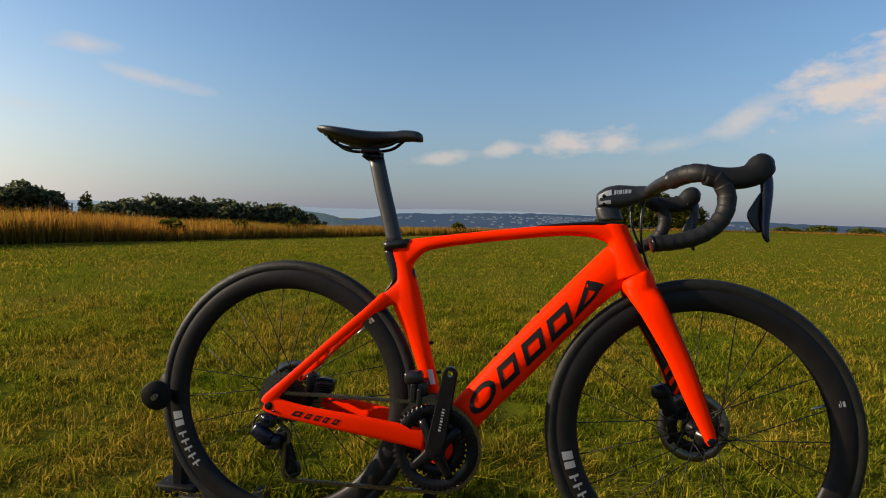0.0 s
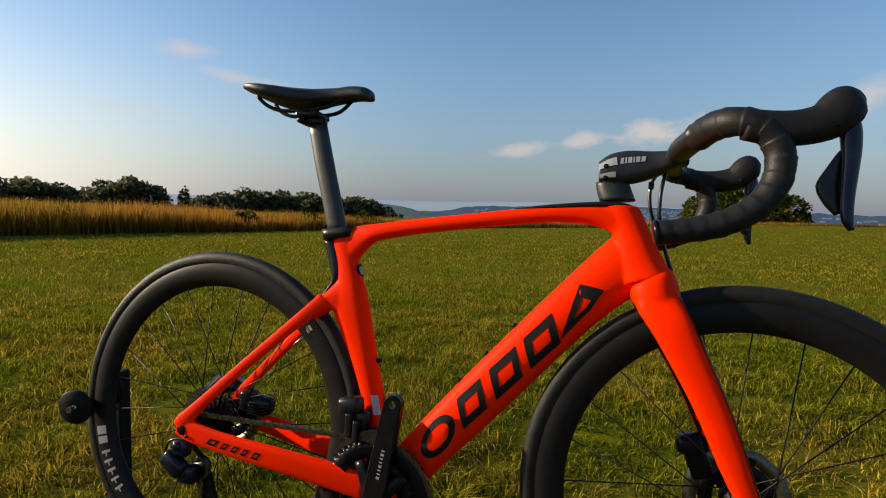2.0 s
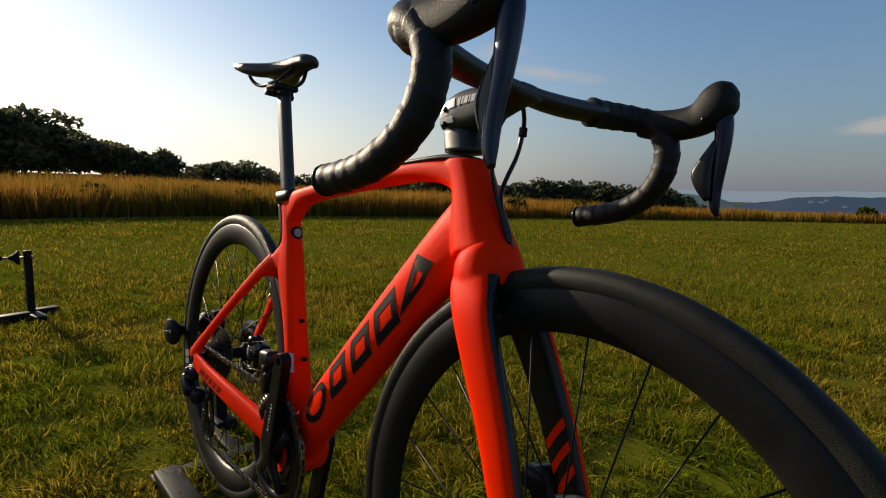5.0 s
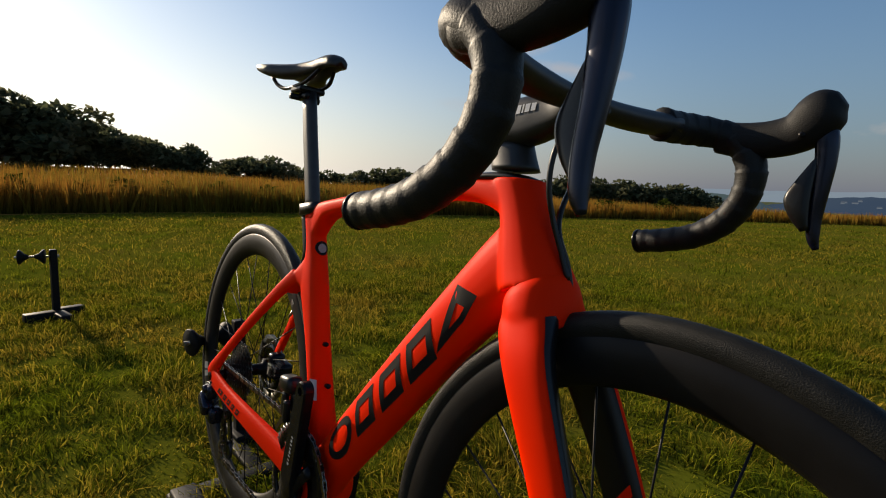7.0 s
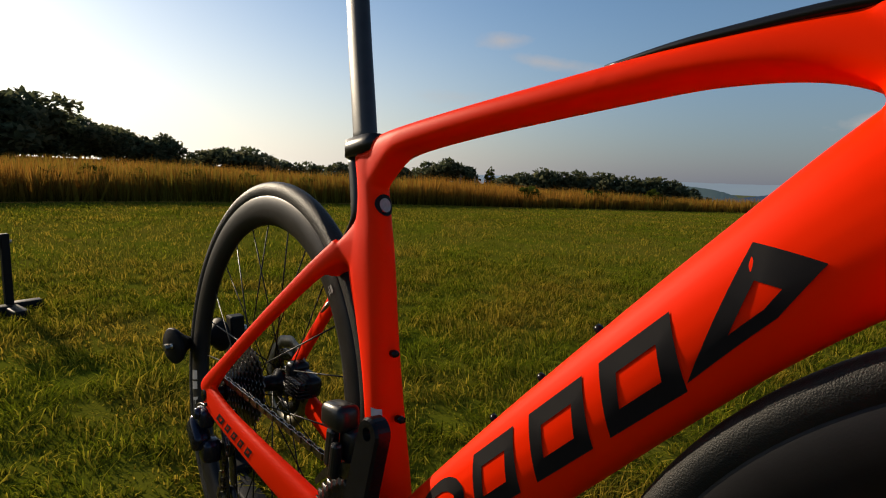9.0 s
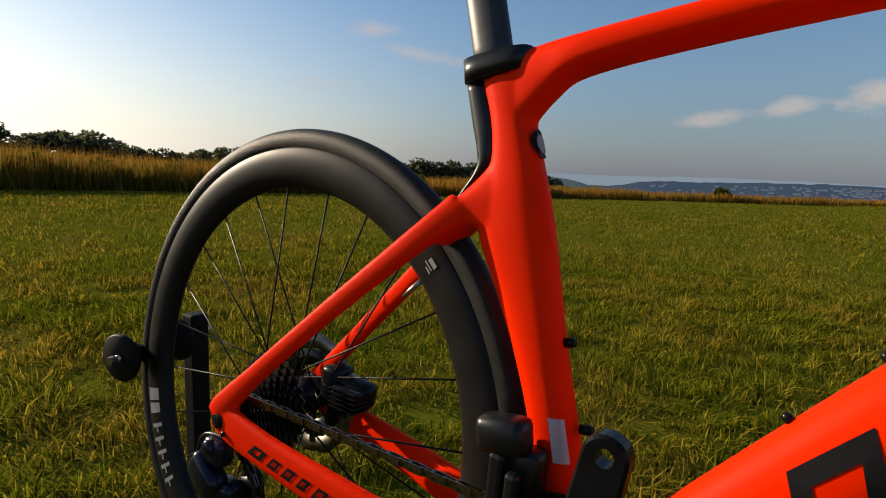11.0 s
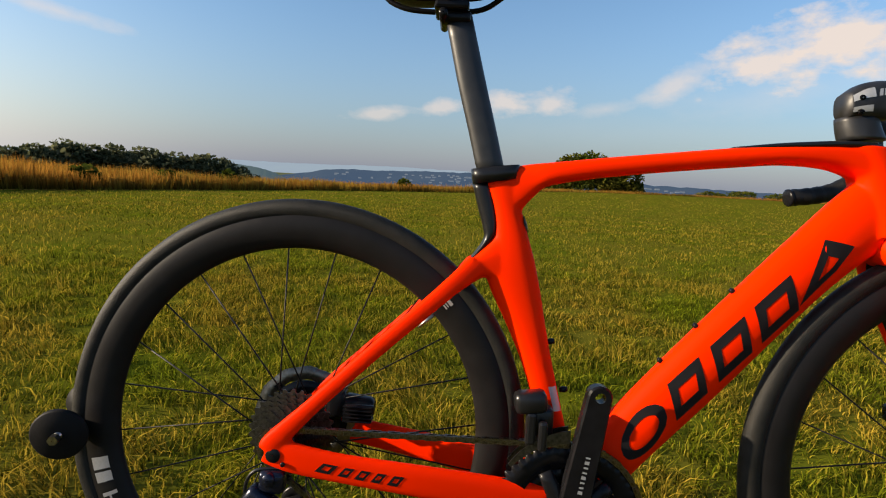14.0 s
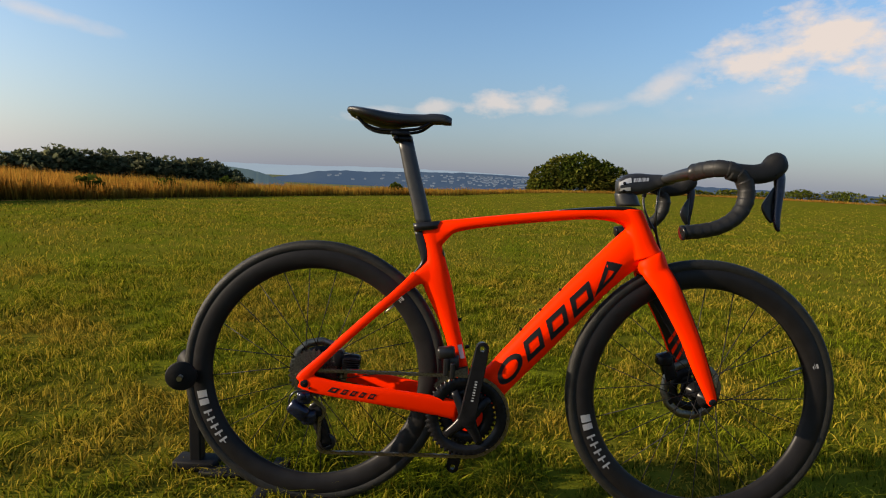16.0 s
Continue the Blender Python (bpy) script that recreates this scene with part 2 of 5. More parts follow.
def thing(name, label, category, m=None, group="", kind=""):
    ob = new(name)
    ob.empty_display_size = 0.1
    if m is not None:
        ob.matrix_basis = m
    return tagged(ob, label, category, group, kind)


def smoothed(rows, steps):
    """A Catmull-Rom curve through rows of numbers."""
    p = np.array(rows, float)
    if steps < 2 or len(p) < 3:
        return p
    q = np.vstack([2 * p[0] - p[1], p, 2 * p[-1] - p[-2]])
    out = []
    for i in range(1, len(q) - 2):
        for k in range(steps):
            t = k / steps
            a, b, c, d = q[i - 1], q[i], q[i + 1], q[i + 2]
            out.append(0.5 * (2 * b + (c - a) * t + (2 * a - 5 * b + 4 * c - d) * t * t + (3 * b - a - 3 * c + d) * t ** 3))
    out.append(p[-1])
    return np.array(out)


def skin(rings, close=True):
    """Faces over rings of equal length."""
    n, faces = len(rings[0]), []
    verts = [v for r in rings for v in r]
    for i in range(len(rings) - 1):
        for j in range(n):
            a, b = i * n + j, i * n + (j + 1) % n
            faces.append((a, b, b + n, a + n))
    if close:
        faces.append(tuple(range(n - 1, -1, -1)))
        faces.append(tuple(range((len(rings) - 1) * n, len(rings) * n)))
    return verts, faces


def oval(n, power):
    out = []
    for k in range(n):
        a = 2 * math.pi * k / n
        c, s = math.cos(a), math.sin(a)
        out.append((math.copysign(abs(c) ** (2 / power), c), math.copysign(abs(s) ** (2 / power), s)))
    return out


class Blade:
    """A hollow-section tube in side view: rows of (x, z of one edge, x, z of the other, y of the middle, half width)."""

    def __init__(self, rows, steps=4, power=2.5, n=24):
        self.rows, self.power, self.n = smoothed(rows, steps), power, n
        mid = (self.rows[:, :2] + self.rows[:, 2:4]) / 2
        self.along = np.r_[0, np.cumsum(np.linalg.norm(np.diff(mid, axis=0), axis=1))]

    def mesh(self, name, mats, inner=None):
        rings = []
        for x1, z1, x2, z2, y, w in self.rows:
            cx, cz, dx, dz = (x1 + x2) / 2, (z1 + z2) / 2, (x1 - x2) / 2, (z1 - z2) / 2
            rings.append([(cx + dx * c, y + w * s, cz + dz * c) for c, s in oval(self.n, self.power)])
        verts, faces = skin(rings)
        slots = None
        if inner is not None:
            slots = [1 if i < len(faces) - 2 and inner(i // self.n, (i % self.n + 0.5) / self.n) else 0 for i in range(len(faces))]
        return mesh_of(name, verts, faces, True, mats, slots)

    def find(self, x, z):
        """How far along and across a point of the side view lies."""
        best = None
        for u in np.linspace(0, self.along[-1], 400):
            r = [np.interp(u, self.along, self.rows[:, k]) for k in range(4)]
            cx, cz, dx, dz = (r[0] + r[2]) / 2, (r[1] + r[3]) / 2, (r[0] - r[2]) / 2, (r[1] - r[3]) / 2
            off = abs((x - cx) * dz - (z - cz) * dx)
            if best is None or off < best[0]:
                best = (off, u, ((x - cx) * dx + (z - cz) * dz) / (dx * dx + dz * dz))
        return best[1], max(-0.97, min(0.97, best[2]))

    def skin_at(self, u, s, side=-1, lift=0.0006):
        """The place u metres along and s (-1 to 1) across, on one side."""
        r = [np.interp(u, self.along, self.rows[:, k]) for k in range(6)]
        cx, cz, dx, dz = (r[0] + r[2]) / 2, (r[1] + r[3]) / 2, (r[0] - r[2]) / 2, (r[1] - r[3]) / 2
        out = (1 - abs(s) ** self.power) ** (1 / self.power)
        return (cx + dx * s, r[4] + side * (r[5] * out + lift), cz + dz * s)


def tube(name, pts, radius, mat=None, steps=5, n=12, flat=1.0, side=(0, 1, 0), power=2.0):
    """A bent round or oval bar; radius is one number or one a point, flat its thickness along side against across."""
    rad = np.full(len(pts), radius) if isinstance(radius, (int, float)) else np.array(radius)
    rows = smoothed(np.c_[np.array(pts, float), rad], steps)
    rings, ov = [], oval(n, power)
    for i, (x, y, z, r) in enumerate(rows):
        a, b = rows[max(i - 1, 0), :3], rows[min(i + 1, len(rows) - 1), :3]
        d = Vector(b - a).normalized()
        u = Vector(side) - d * d.dot(Vector(side))
        u = (u if u.length > 1e-3 else d.orthogonal()).normalized()
        v = d.cross(u)
        rings.append([Vector((x, y, z)) + u * (c * r * flat) + v * (s * r) for c, s in ov])
    verts, faces = skin(rings)
    return mesh_of(name, verts, faces, True, (mat,) if mat else ())


def lathe(name, profile, mat=None, n=48, centre=(0, 0, 0), axis="y", closed=False, smooth=True):
    """A body turned about an axis: profile rows of (radius, place along the axis)."""
    rings = []
    for k in range(n):
        a = 2 * math.pi * k / n
        ring = []
        for r, h in profile:
            p = (r * math.cos(a), h, r * math.sin(a)) if axis == "y" else (r * math.cos(a), r * math.sin(a), h)
            ring.append((p[0] + centre[0], p[1] + centre[1], p[2] + centre[2]))
        rings.append(ring)
    m, verts, faces = len(profile), [v for r in rings for v in r], []
    for i in range(n):
        for j in range(m if closed else m - 1):
            a, b = i * m + j, i * m + (j + 1) % m
            c, d = ((i + 1) % n) * m + (j + 1) % m, ((i + 1) % n) * m + j
            faces.append((a, d, c, b))
    me = mesh_of(name, verts, faces, smooth, (mat,) if mat else ())
    return me


def block(name, size, centre, mat=None, bevel=0.003, turn=None, taper=1.0):
    """A box with rounded edges, narrower at its top by taper."""
    bm = bmesh.new()
    bmesh.ops.create_cube(bm, size=1)
    for v in bm.verts:
        k = taper if v.co.z > 0 else 1
        v.co = Vector((v.co.x * size[0] * k, v.co.y * size[1] * k, v.co.z * size[2]))
    if bevel:
        bmesh.ops.bevel(bm, geom=list(bm.edges), offset=bevel, segments=2, profile=0.5, affect="EDGES")
    mat4 = Matrix.Translation(centre) @ (turn if turn is not None else Matrix())
    bm.transform(mat4)
    for f in bm.faces:
        f.smooth = bevel >= 0.005
    me = bpy.data.meshes.new(name)
    bm.to_mesh(me)
    bm.free()
    if mat:
        me.materials.append(mat)
    return me


def joined(name, meshes, mat=None):
    bm = bmesh.new()
    for me in meshes:
        bm.from_mesh(me)
    me = bpy.data.meshes.new(name)
    bm.to_mesh(me)
    bm.free()
    if mat:
        me.materials.append(mat)
    return me


def blades(name, base, tip, width, mat, bend=None):
    """Thin leaves as one mesh: rows of roots, tips and widths; each leaf is one quad and a point on it."""
    n = len(base)
    axis = tip - base
    rnd = np.random.uniform(0, 2 * np.pi, n)
    side = np.c_[np.cos(rnd), np.sin(rnd), np.zeros(n)] * width[:, None]
    mid = base + axis * 0.55 + (bend if bend is not None else 0)
    v = np.empty((n, 5, 3))
    v[:, 0], v[:, 1], v[:, 2], v[:, 3], v[:, 4] = base - side, base + side, mid + side * 0.8, mid - side * 0.8, tip
    me = bpy.data.meshes.new(name)
    me.vertices.add(n * 5)
    me.vertices.foreach_set("co", v.ravel())
    i = np.arange(n)[:, None] * 5
    loops = np.hstack([i + 0, i + 1, i + 2, i + 3, i + 3, i + 2, i + 4]).ravel()
    me.loops.add(n * 7)
    me.loops.foreach_set("vertex_index", loops.astype(np.int32))
    me.polygons.add(n * 2)
    start = (np.arange(n)[:, None] * 7 + np.array([0, 4])).ravel()
    me.polygons.foreach_set("loop_start", start.astype(np.int32))
    me.update(calc_edges=True)
    uv = me.uv_layers.new(name="UVMap")
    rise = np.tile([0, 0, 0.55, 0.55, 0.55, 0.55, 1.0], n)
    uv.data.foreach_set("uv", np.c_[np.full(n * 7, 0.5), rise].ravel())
    me.materials.append(mat)
    me.validate()
    return me


# ---- ground and distance ----
EDGE = [(-180, 30), (-90, 34), (-60, 46), (-36, 48), (-28, 47), (-20, 41), (-12, 33), (-6, 26), (0, 20.3), (10, 17.2), (22, 14.4), (36, 12.3), (49, 11.5), (60, 11.0), (73, 10.7), (90, 10.3), (120, 10.5), (150, 16), (180, 30)]
CREST = [(-180, -1.2), (-60, -1.3), (-30, -1.3), (-15, -1.6), (0, -2.3), (10, -2.6), (22, -2.7), (41, -1.7), (65, -0.9), (80, 0.1), (95, 0.2), (130, 0.2), (180, -1.2)]
RIM_X, RIM_Y = 0.3, -0.6


def edge_at(az):
    return np.interp(az, [a for a, _ in EDGE], [r for _, r in EDGE])


def height(az, r):
    """Metres above the lawn: level inside its edge, a slow rise or fall beyond, and the valley far out."""
    e, c = edge_at(az), np.interp(az, [a for a, _ in CREST], [k for _, k in CREST])
    if r <= e:
        return 0.0
    far = 75.0
    at_far = 0.82 + far * math.tan(radians(c))
    if r <= far:
        return at_far * ((r - e) / (far - e)) ** 1.15
    drop = 60 * (1 - math.exp(-(r - far) / 350))
    return at_far - drop


def ground_point(az, r):
    d = direction(az, 0)
    return (RIM_X + d.x * r, RIM_Y + d.y * r, height(az, r))


def on_ground(x, y):
    return height(math.degrees(math.atan2(-(x - RIM_X), y - RIM_Y)), math.hypot(x - RIM_X, y - RIM_Y))


AZ = list(range(-180, 180, 4))
IN, MID, FAR = (0.12, 0.3, 0.5, 0.7, 0.85, 1.0), (15.0, 0.25, 0.5, 0.75, 1.0), (110, 160, 240, 400, 700, 1200, 2500, 4600)
rings, kinds = [], []
for k in IN:
    rings.append([ground_point(a, edge_at(a) * k) for a in AZ])
for k in MID[1:]:
    rings.append([ground_point(a, edge_at(a) + (75 - edge_at(a)) * k) for a in AZ])
for r in FAR:
    rings.append([ground_point(a, r) for a in AZ])
verts, faces = skin([r[::-1] for r in rings], close=False)
slots = []
for i in range(len(rings) - 1):
    slots += [0 if i < len(IN) - 1 else 1 if i < len(IN) + len(MID) - 2 else 2] * len(AZ)
verts.append((RIM_X, RIM_Y, 0.0))
for j in range(len(AZ)):
    faces.append((len(verts) - 1, (j + 1) % len(AZ), j))
    slots.append(0)
ground = new("ground", mesh_of("ground", verts, faces, True, (TURF, MEADOW, SLOPE), slots))
tagged(ground, "mown grass field with dry tall meadow beyond", "ground", kind="structure")


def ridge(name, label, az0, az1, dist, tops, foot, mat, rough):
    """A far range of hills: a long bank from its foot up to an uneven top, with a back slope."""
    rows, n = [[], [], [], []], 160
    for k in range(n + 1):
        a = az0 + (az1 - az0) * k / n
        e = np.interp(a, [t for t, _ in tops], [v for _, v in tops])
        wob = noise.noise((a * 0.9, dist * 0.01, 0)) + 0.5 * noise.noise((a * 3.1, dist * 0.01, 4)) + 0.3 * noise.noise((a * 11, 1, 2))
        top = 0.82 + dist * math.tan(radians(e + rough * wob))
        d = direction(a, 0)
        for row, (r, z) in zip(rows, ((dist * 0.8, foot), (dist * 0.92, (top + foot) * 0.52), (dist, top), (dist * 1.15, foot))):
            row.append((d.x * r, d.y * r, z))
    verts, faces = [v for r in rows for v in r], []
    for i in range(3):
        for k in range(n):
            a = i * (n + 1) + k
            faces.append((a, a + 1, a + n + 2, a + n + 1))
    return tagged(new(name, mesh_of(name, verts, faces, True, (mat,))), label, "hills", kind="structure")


# the last colour of each is emission: distance haze painted onto the hills
H1 = haze_glow_material("far_hills_haze_glow", (0.03, 0.035, 0.03), (0.04, 0.05, 0.03), 0.004, (0.16, 0.21, 0.28))
H2 = haze_glow_material("wooded_hills_haze_glow", (0.006, 0.010, 0.009), (0.016, 0.020, 0.014), 0.006, (0.030, 0.050, 0.092))
H3 = haze_glow_material("near_wood_haze_glow", (0.03, 0.045, 0.03), (0.05, 0.06, 0.03), 0.02, (0.035, 0.055, 0.075))
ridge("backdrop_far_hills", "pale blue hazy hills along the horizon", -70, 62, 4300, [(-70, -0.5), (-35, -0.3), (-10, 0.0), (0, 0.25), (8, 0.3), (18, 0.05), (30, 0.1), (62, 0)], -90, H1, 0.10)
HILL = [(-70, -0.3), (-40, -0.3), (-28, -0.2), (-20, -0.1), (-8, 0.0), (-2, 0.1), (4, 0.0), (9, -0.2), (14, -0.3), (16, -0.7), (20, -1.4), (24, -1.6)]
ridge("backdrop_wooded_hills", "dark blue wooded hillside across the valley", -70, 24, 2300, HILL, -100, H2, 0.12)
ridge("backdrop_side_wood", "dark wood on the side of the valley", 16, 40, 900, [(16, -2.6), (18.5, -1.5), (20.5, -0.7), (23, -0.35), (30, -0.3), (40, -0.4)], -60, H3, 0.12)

# walls and roofs also glow faintly blue, haze over the town put into their colour
TOWN_WALL = haze_glow_material("town_walls_haze_glow", (0.07, 0.07, 0.07), (0.04, 0.04, 0.04), 0.1, (0.075, 0.100, 0.135))
TOWN_ROOF = haze_glow_material("town_roofs_haze_glow", (0.03, 0.03, 0.03), (0.02, 0.02, 0.02), 0.1, (0.040, 0.060, 0.095))
# the far town: little houses scattered over the hillside
rng = np.random.RandomState(11)
walls_v, walls_f, roofs_v, roofs_f = [], [], [], []
for k in range(260):
    az = rng.normal(-5.5, 4.6) if k % 3 else rng.uniform(-24, 14)
    el = np.interp(az, [t for t, _ in HILL], [v for _, v in HILL]) - 0.3 - abs(rng.normal(0, 0.6))
    r = 2300 * (0.995 - 0.06 * min(1.9, -el))
    d = direction(az, 0)
    x, y, z = d.x * r * 0.97, d.y * r * 0.97, 0.82 + r * 0.97 * math.tan(radians(el))
    w, dd, h = rng.uniform(3, 8), rng.uniform(3, 5), rng.uniform(2.5, 4.5)
    b = len(walls_v)
    walls_v += [(x - w, y - dd, z), (x + w, y - dd, z), (x + w, y + dd, z), (x - w, y + dd, z), (x - w, y - dd, z + h), (x + w, y - dd, z + h), (x + w, y + dd, z + h), (x - w, y + dd, z + h)]
    walls_f += [(b, b + 1, b + 5, b + 4), (b + 1, b + 2, b + 6, b + 5), (b + 2, b + 3, b + 7, b + 6), (b + 3, b, b + 4, b + 7)]
    c = len(roofs_v)
    roofs_v += [(x - w, y - dd, z + h), (x + w, y - dd, z + h), (x + w, y + dd, z + h), (x - w, y + dd, z + h), (x - w, y, z + h + 3), (x + w, y, z + h + 3)]
    roofs_f += [(c, c + 1, c + 5, c + 4), (c + 2, c + 3, c + 4, c + 5), (c + 1, c + 2, c + 5), (c + 3, c, c + 4)]
town = tagged(new("far_town", mesh_of("far_town", walls_v, walls_f, False, (TOWN_WALL,))), "pale houses scattered over the far hillside", "town", kind="stuff")
part("roofs", mesh_of("roofs", roofs_v, roofs_f, False, (TOWN_ROOF,)), None, town)


# ---- trees ----
def crown_mesh(name, lobes, leaves, size, mat, seed):
    """Leaf sprays set in the shells of several lobes; each lobe is a centre and three half sizes."""
    r = np.random.RandomState(seed)
    weight = np.array([l[3] * l[4] + l[4] * l[5] for l in lobes])
    pick = r.choice(len(lobes), leaves, p=weight / weight.sum())
    L = np.array(lobes)[pick]
    d = r.normal(size=(leaves, 3))
    d /= np.linalg.norm(d, axis=1)[:, None]
    shell = r.uniform(0.55, 1.0, leaves) ** 0.5 * (1 + 0.16 * np.sin(d[:, 0] * 7 + pick) * np.cos(d[:, 2] * 6 + d[:, 1] * 5))
    c = L[:, :3] + d * L[:, 3:6] * shell[:, None]
    aim = d + r.normal(size=(leaves, 3)) * 0.9
    aim /= np.linalg.norm(aim, axis=1)[:, None]
    s = size * r.uniform(0.5, 1.5, leaves)
    return blades(name, c - aim * s[:, None] * 0.5, c + aim * s[:, None] * 0.5, s * 0.46, mat)


def tree(label, x, y, wide, tall, seed, leaf=None, leaves=1500, trunk=0.22, name="tree", group="trees round the field", size=None):
    """A broad tree: a tapered trunk that forks into limbs, and a crown of uneven lobes."""
    r = random.Random(seed)
    z = on_ground(x, y)
    t = thing(name, label, "tree" if name == "tree" else name, pose(x, y, z - 0.05, 0, 0, r.uniform(0, 360)), group)
    clear = tall * trunk
    limbs = [tube("t", [(0, 0, -0.2), (0.02 * tall, 0, max(clear, 0.1 * tall)), (0, 0.03 * tall, tall * 0.7)], [0.035 * tall, 0.025 * tall, 0.006 * tall], n=8, steps=3)]
    lobes = []
    for k in range(11):
        a, out = k * 2.4 + r.random(), wide * r.uniform(0.14, 0.36)
        zc = tall * r.uniform(trunk + 0.10, 0.76)
        px, py = math.cos(a) * out, math.sin(a) * out
        limbs.append(tube("l", [(0.01 * tall, 0, clear * 0.9), (px * 0.5, py * 0.5, (clear + zc) / 2), (px, py, zc)], [0.016 * tall, 0.01 * tall, 0.003 * tall], n=6, steps=2))
        s = r.uniform(0.7, 1.15)
        lobes.append((px, py, zc, wide * 0.24 * s, wide * 0.24 * s, tall * 0.19 * s))
    lobes.append((0, 0, tall * 0.55, wide * 0.36, wide * 0.36, tall * 0.36))
    lobes.append((r.uniform(-0.1, 0.1) * wide, r.uniform(-0.1, 0.1) * wide, tall * 0.84, wide * 0.19, wide * 0.19, tall * 0.16))
    part("trunk", joined("trunk", limbs, BARK), None, t)
    part("crown", crown_mesh("crown", lobes, leaves, size or 0.055 * (wide + tall) / 2 + 0.12, leaf or LEAF, seed), None, t)
    return t


def far_tree(label, az, dist, top, wide, seed, **more):
    """A tree whose top stands at that many degrees above the eye."""
    d = direction(az, 0)
    x, y = RIM_X + d.x * dist, RIM_Y + d.y * dist
    tall = 0.82 + dist * math.tan(radians(top)) - on_ground(x, y)
    return tree(label, x, y, wide, max(tall, 1.5), seed, **more)


DARK = "dark green broadleaf tree at the meadow's far side"
seed = 100
# the tall wood towards the sun
for az, dist, top, wide in [(101, 58, 7.6, 8), (96, 60, 7.4, 8), (92, 60, 7.0, 7.5), (88.6, 62, 6.4, 7), (86, 66, 5.7, 6.5), (84.4, 70, 4.1, 6), (82.2, 72, 3.8, 6), (80.2, 76, 3.4, 5.5), (78.6, 80, 2.8, 5.5), (77.2, 82, 2.3, 5)]:
    seed += 1
    far_tree("tall backlit dark tree at the wood's edge", az, dist, top, wide * 1.35, seed, leaves=3200, trunk=0.02)
# single trees and small groups along the skyline
for az, dist, top, wide in [(75.2, 84, 2.8, 3.4), (73.2, 95, 1.2, 2.0), (72.2, 95, 1.1, 2.2), (70.4, 84, 1.7, 4.4), (68.4, 84, 1.9, 4.6), (66.6, 86, 1.3, 3.6), (64.6, 92, 0.85, 4), (62.4, 92, 0.75, 4), (59.3, 88, 0.8, 3.0), (57.0, 88, 1.1, 3.6), (54.9, 88, 1.25, 4.2), (52.5, 88, 0.8, 4.0), (49.6, 84, 1.25, 3.8), (47.4, 84, 1.6, 4.2), (45.4, 84, 0.9, 3.0)]:
    seed += 1
    far_tree(DARK, az, dist, top, wide * 2.0, seed, leaves=2600, trunk=0.0)
far_tree("slender pale green tree standing alone in the meadow", 42.9, 80, 1.0, 1.9, 150, leaves=700, trunk=0.15, leaf=BUSH)
# the long dark clump
for az, dist, top, wide in [(41.2, 92, 0.1, 4.0), (39.6, 92, 0.45, 4.2), (37.6, 92, 1.05, 4.4), (35.8, 92, 0.75, 4.6), (34.0, 92, 0.8, 4.6), (32.2, 92, 0.75, 4.6), (30.4, 92, 0.65, 4.6), (28.8, 92, 0.45, 4.4), (27.2, 92, 0.4, 4.2), (25.7, 92, 0.45, 4.4), (24.2, 92, 0.15, 3.8), (23.0, 90, -0.6, 3.0)]:
    seed += 1
    far_tree("dark green tree in a dense clump", az, dist, top, wide * 1.9, seed, leaves=3000, trunk=0.0, group="dense clump of trees")
# the round bush beyond the lawn and the low hedge beside it
bd = direction(-12.9, 0)
bx, by, bz = RIM_X + bd.x * 42, RIM_Y + bd.y * 42, -0.6
bush = thing("bush", "large rounded dense green bush beyond the lawn", "bush", pose(bx, by, bz, 0, 0, -12.9))
lobes = [(-2.4, 0, 1.25, 1.4, 1.6, 1.25), (-1.2, 0.2, 1.9, 1.6, 1.7, 1.35), (0.1, 0, 2.15, 1.7, 1.7, 1.30), (1.4, 0.1, 1.85, 1.6, 1.7, 1.2), (2.6, 0, 1.4, 1.4, 1.5, 1.15), (-3.0, 0, 0.7, 0.9, 1.2, 0.8), (3.2, 0, 0.7, 0.9, 1.2, 0.8), (0, -0.5, 1.0, 3.0, 1.5, 1.2)]
part("crown", crown_mesh("crown", lobes, 24000, 0.16, BUSH, 7), None, bush)
part("trunk", joined("trunk", [tube("t", [(x * 0.4, 0, -0.1), (x * 0.8, 0, 0.8), (x, 0, 1.7)], [0.12, 0.08, 0.03], n=7, steps=2) for x in (-2.2, -0.9, 0.3, 1.5, 2.4)], BARK), None, bush)
for k, (az, dist, wide, tall) in enumerate([(-24.6, 60, 3.2, 0.9), (-27.2, 60, 3.6, 1.1), (-30.3, 62, 3.4, 1.0), (-33.0, 62, 3.6, 1.4), (-36.0, 62, 4.2, 1.4), (-39.5, 62, 4.2, 1.5), (-43, 62, 4.5, 1.5), (-48, 62, 5, 1.6)]):
    d = direction(az, 0)
    x, y = RIM_X + d.x * dist, RIM_Y + d.y * dist
    tree("low green hedge bush at the field's far side", x, y, wide, tall, 300 + k, leaf=BUSH, leaves=1600, trunk=0.02, name="hedge_bush", group="low hedge", size=0.14)

# two old fence posts in the meadow
post = thing("fence_post", "weathered grey wooden fence post in tall grass", "fence post", pose(0, 0, 0), "old fence posts")
part("stake", block("stake", (0.10, 0.10, 1.3), (0, 0, 0.65), POST, 0.012, taper=0.85), None, post)
d = direction(45.6, 0)
post.matrix_basis = pose(RIM_X + d.x * 40, RIM_Y + d.y * 40, on_ground(RIM_X + d.x * 40, RIM_Y + d.y * 40) - 0.1, 2, 1, 20)
d = direction(44.1, 0)
copy_thing(post, pose(RIM_X + d.x * 41, RIM_Y + d.y * 41, on_ground(RIM_X + d.x * 41, RIM_Y + d.y * 41) - 0.1, -2, 2, 50))


# ---- the bicycle ----
LEAN_DEG = -5.8
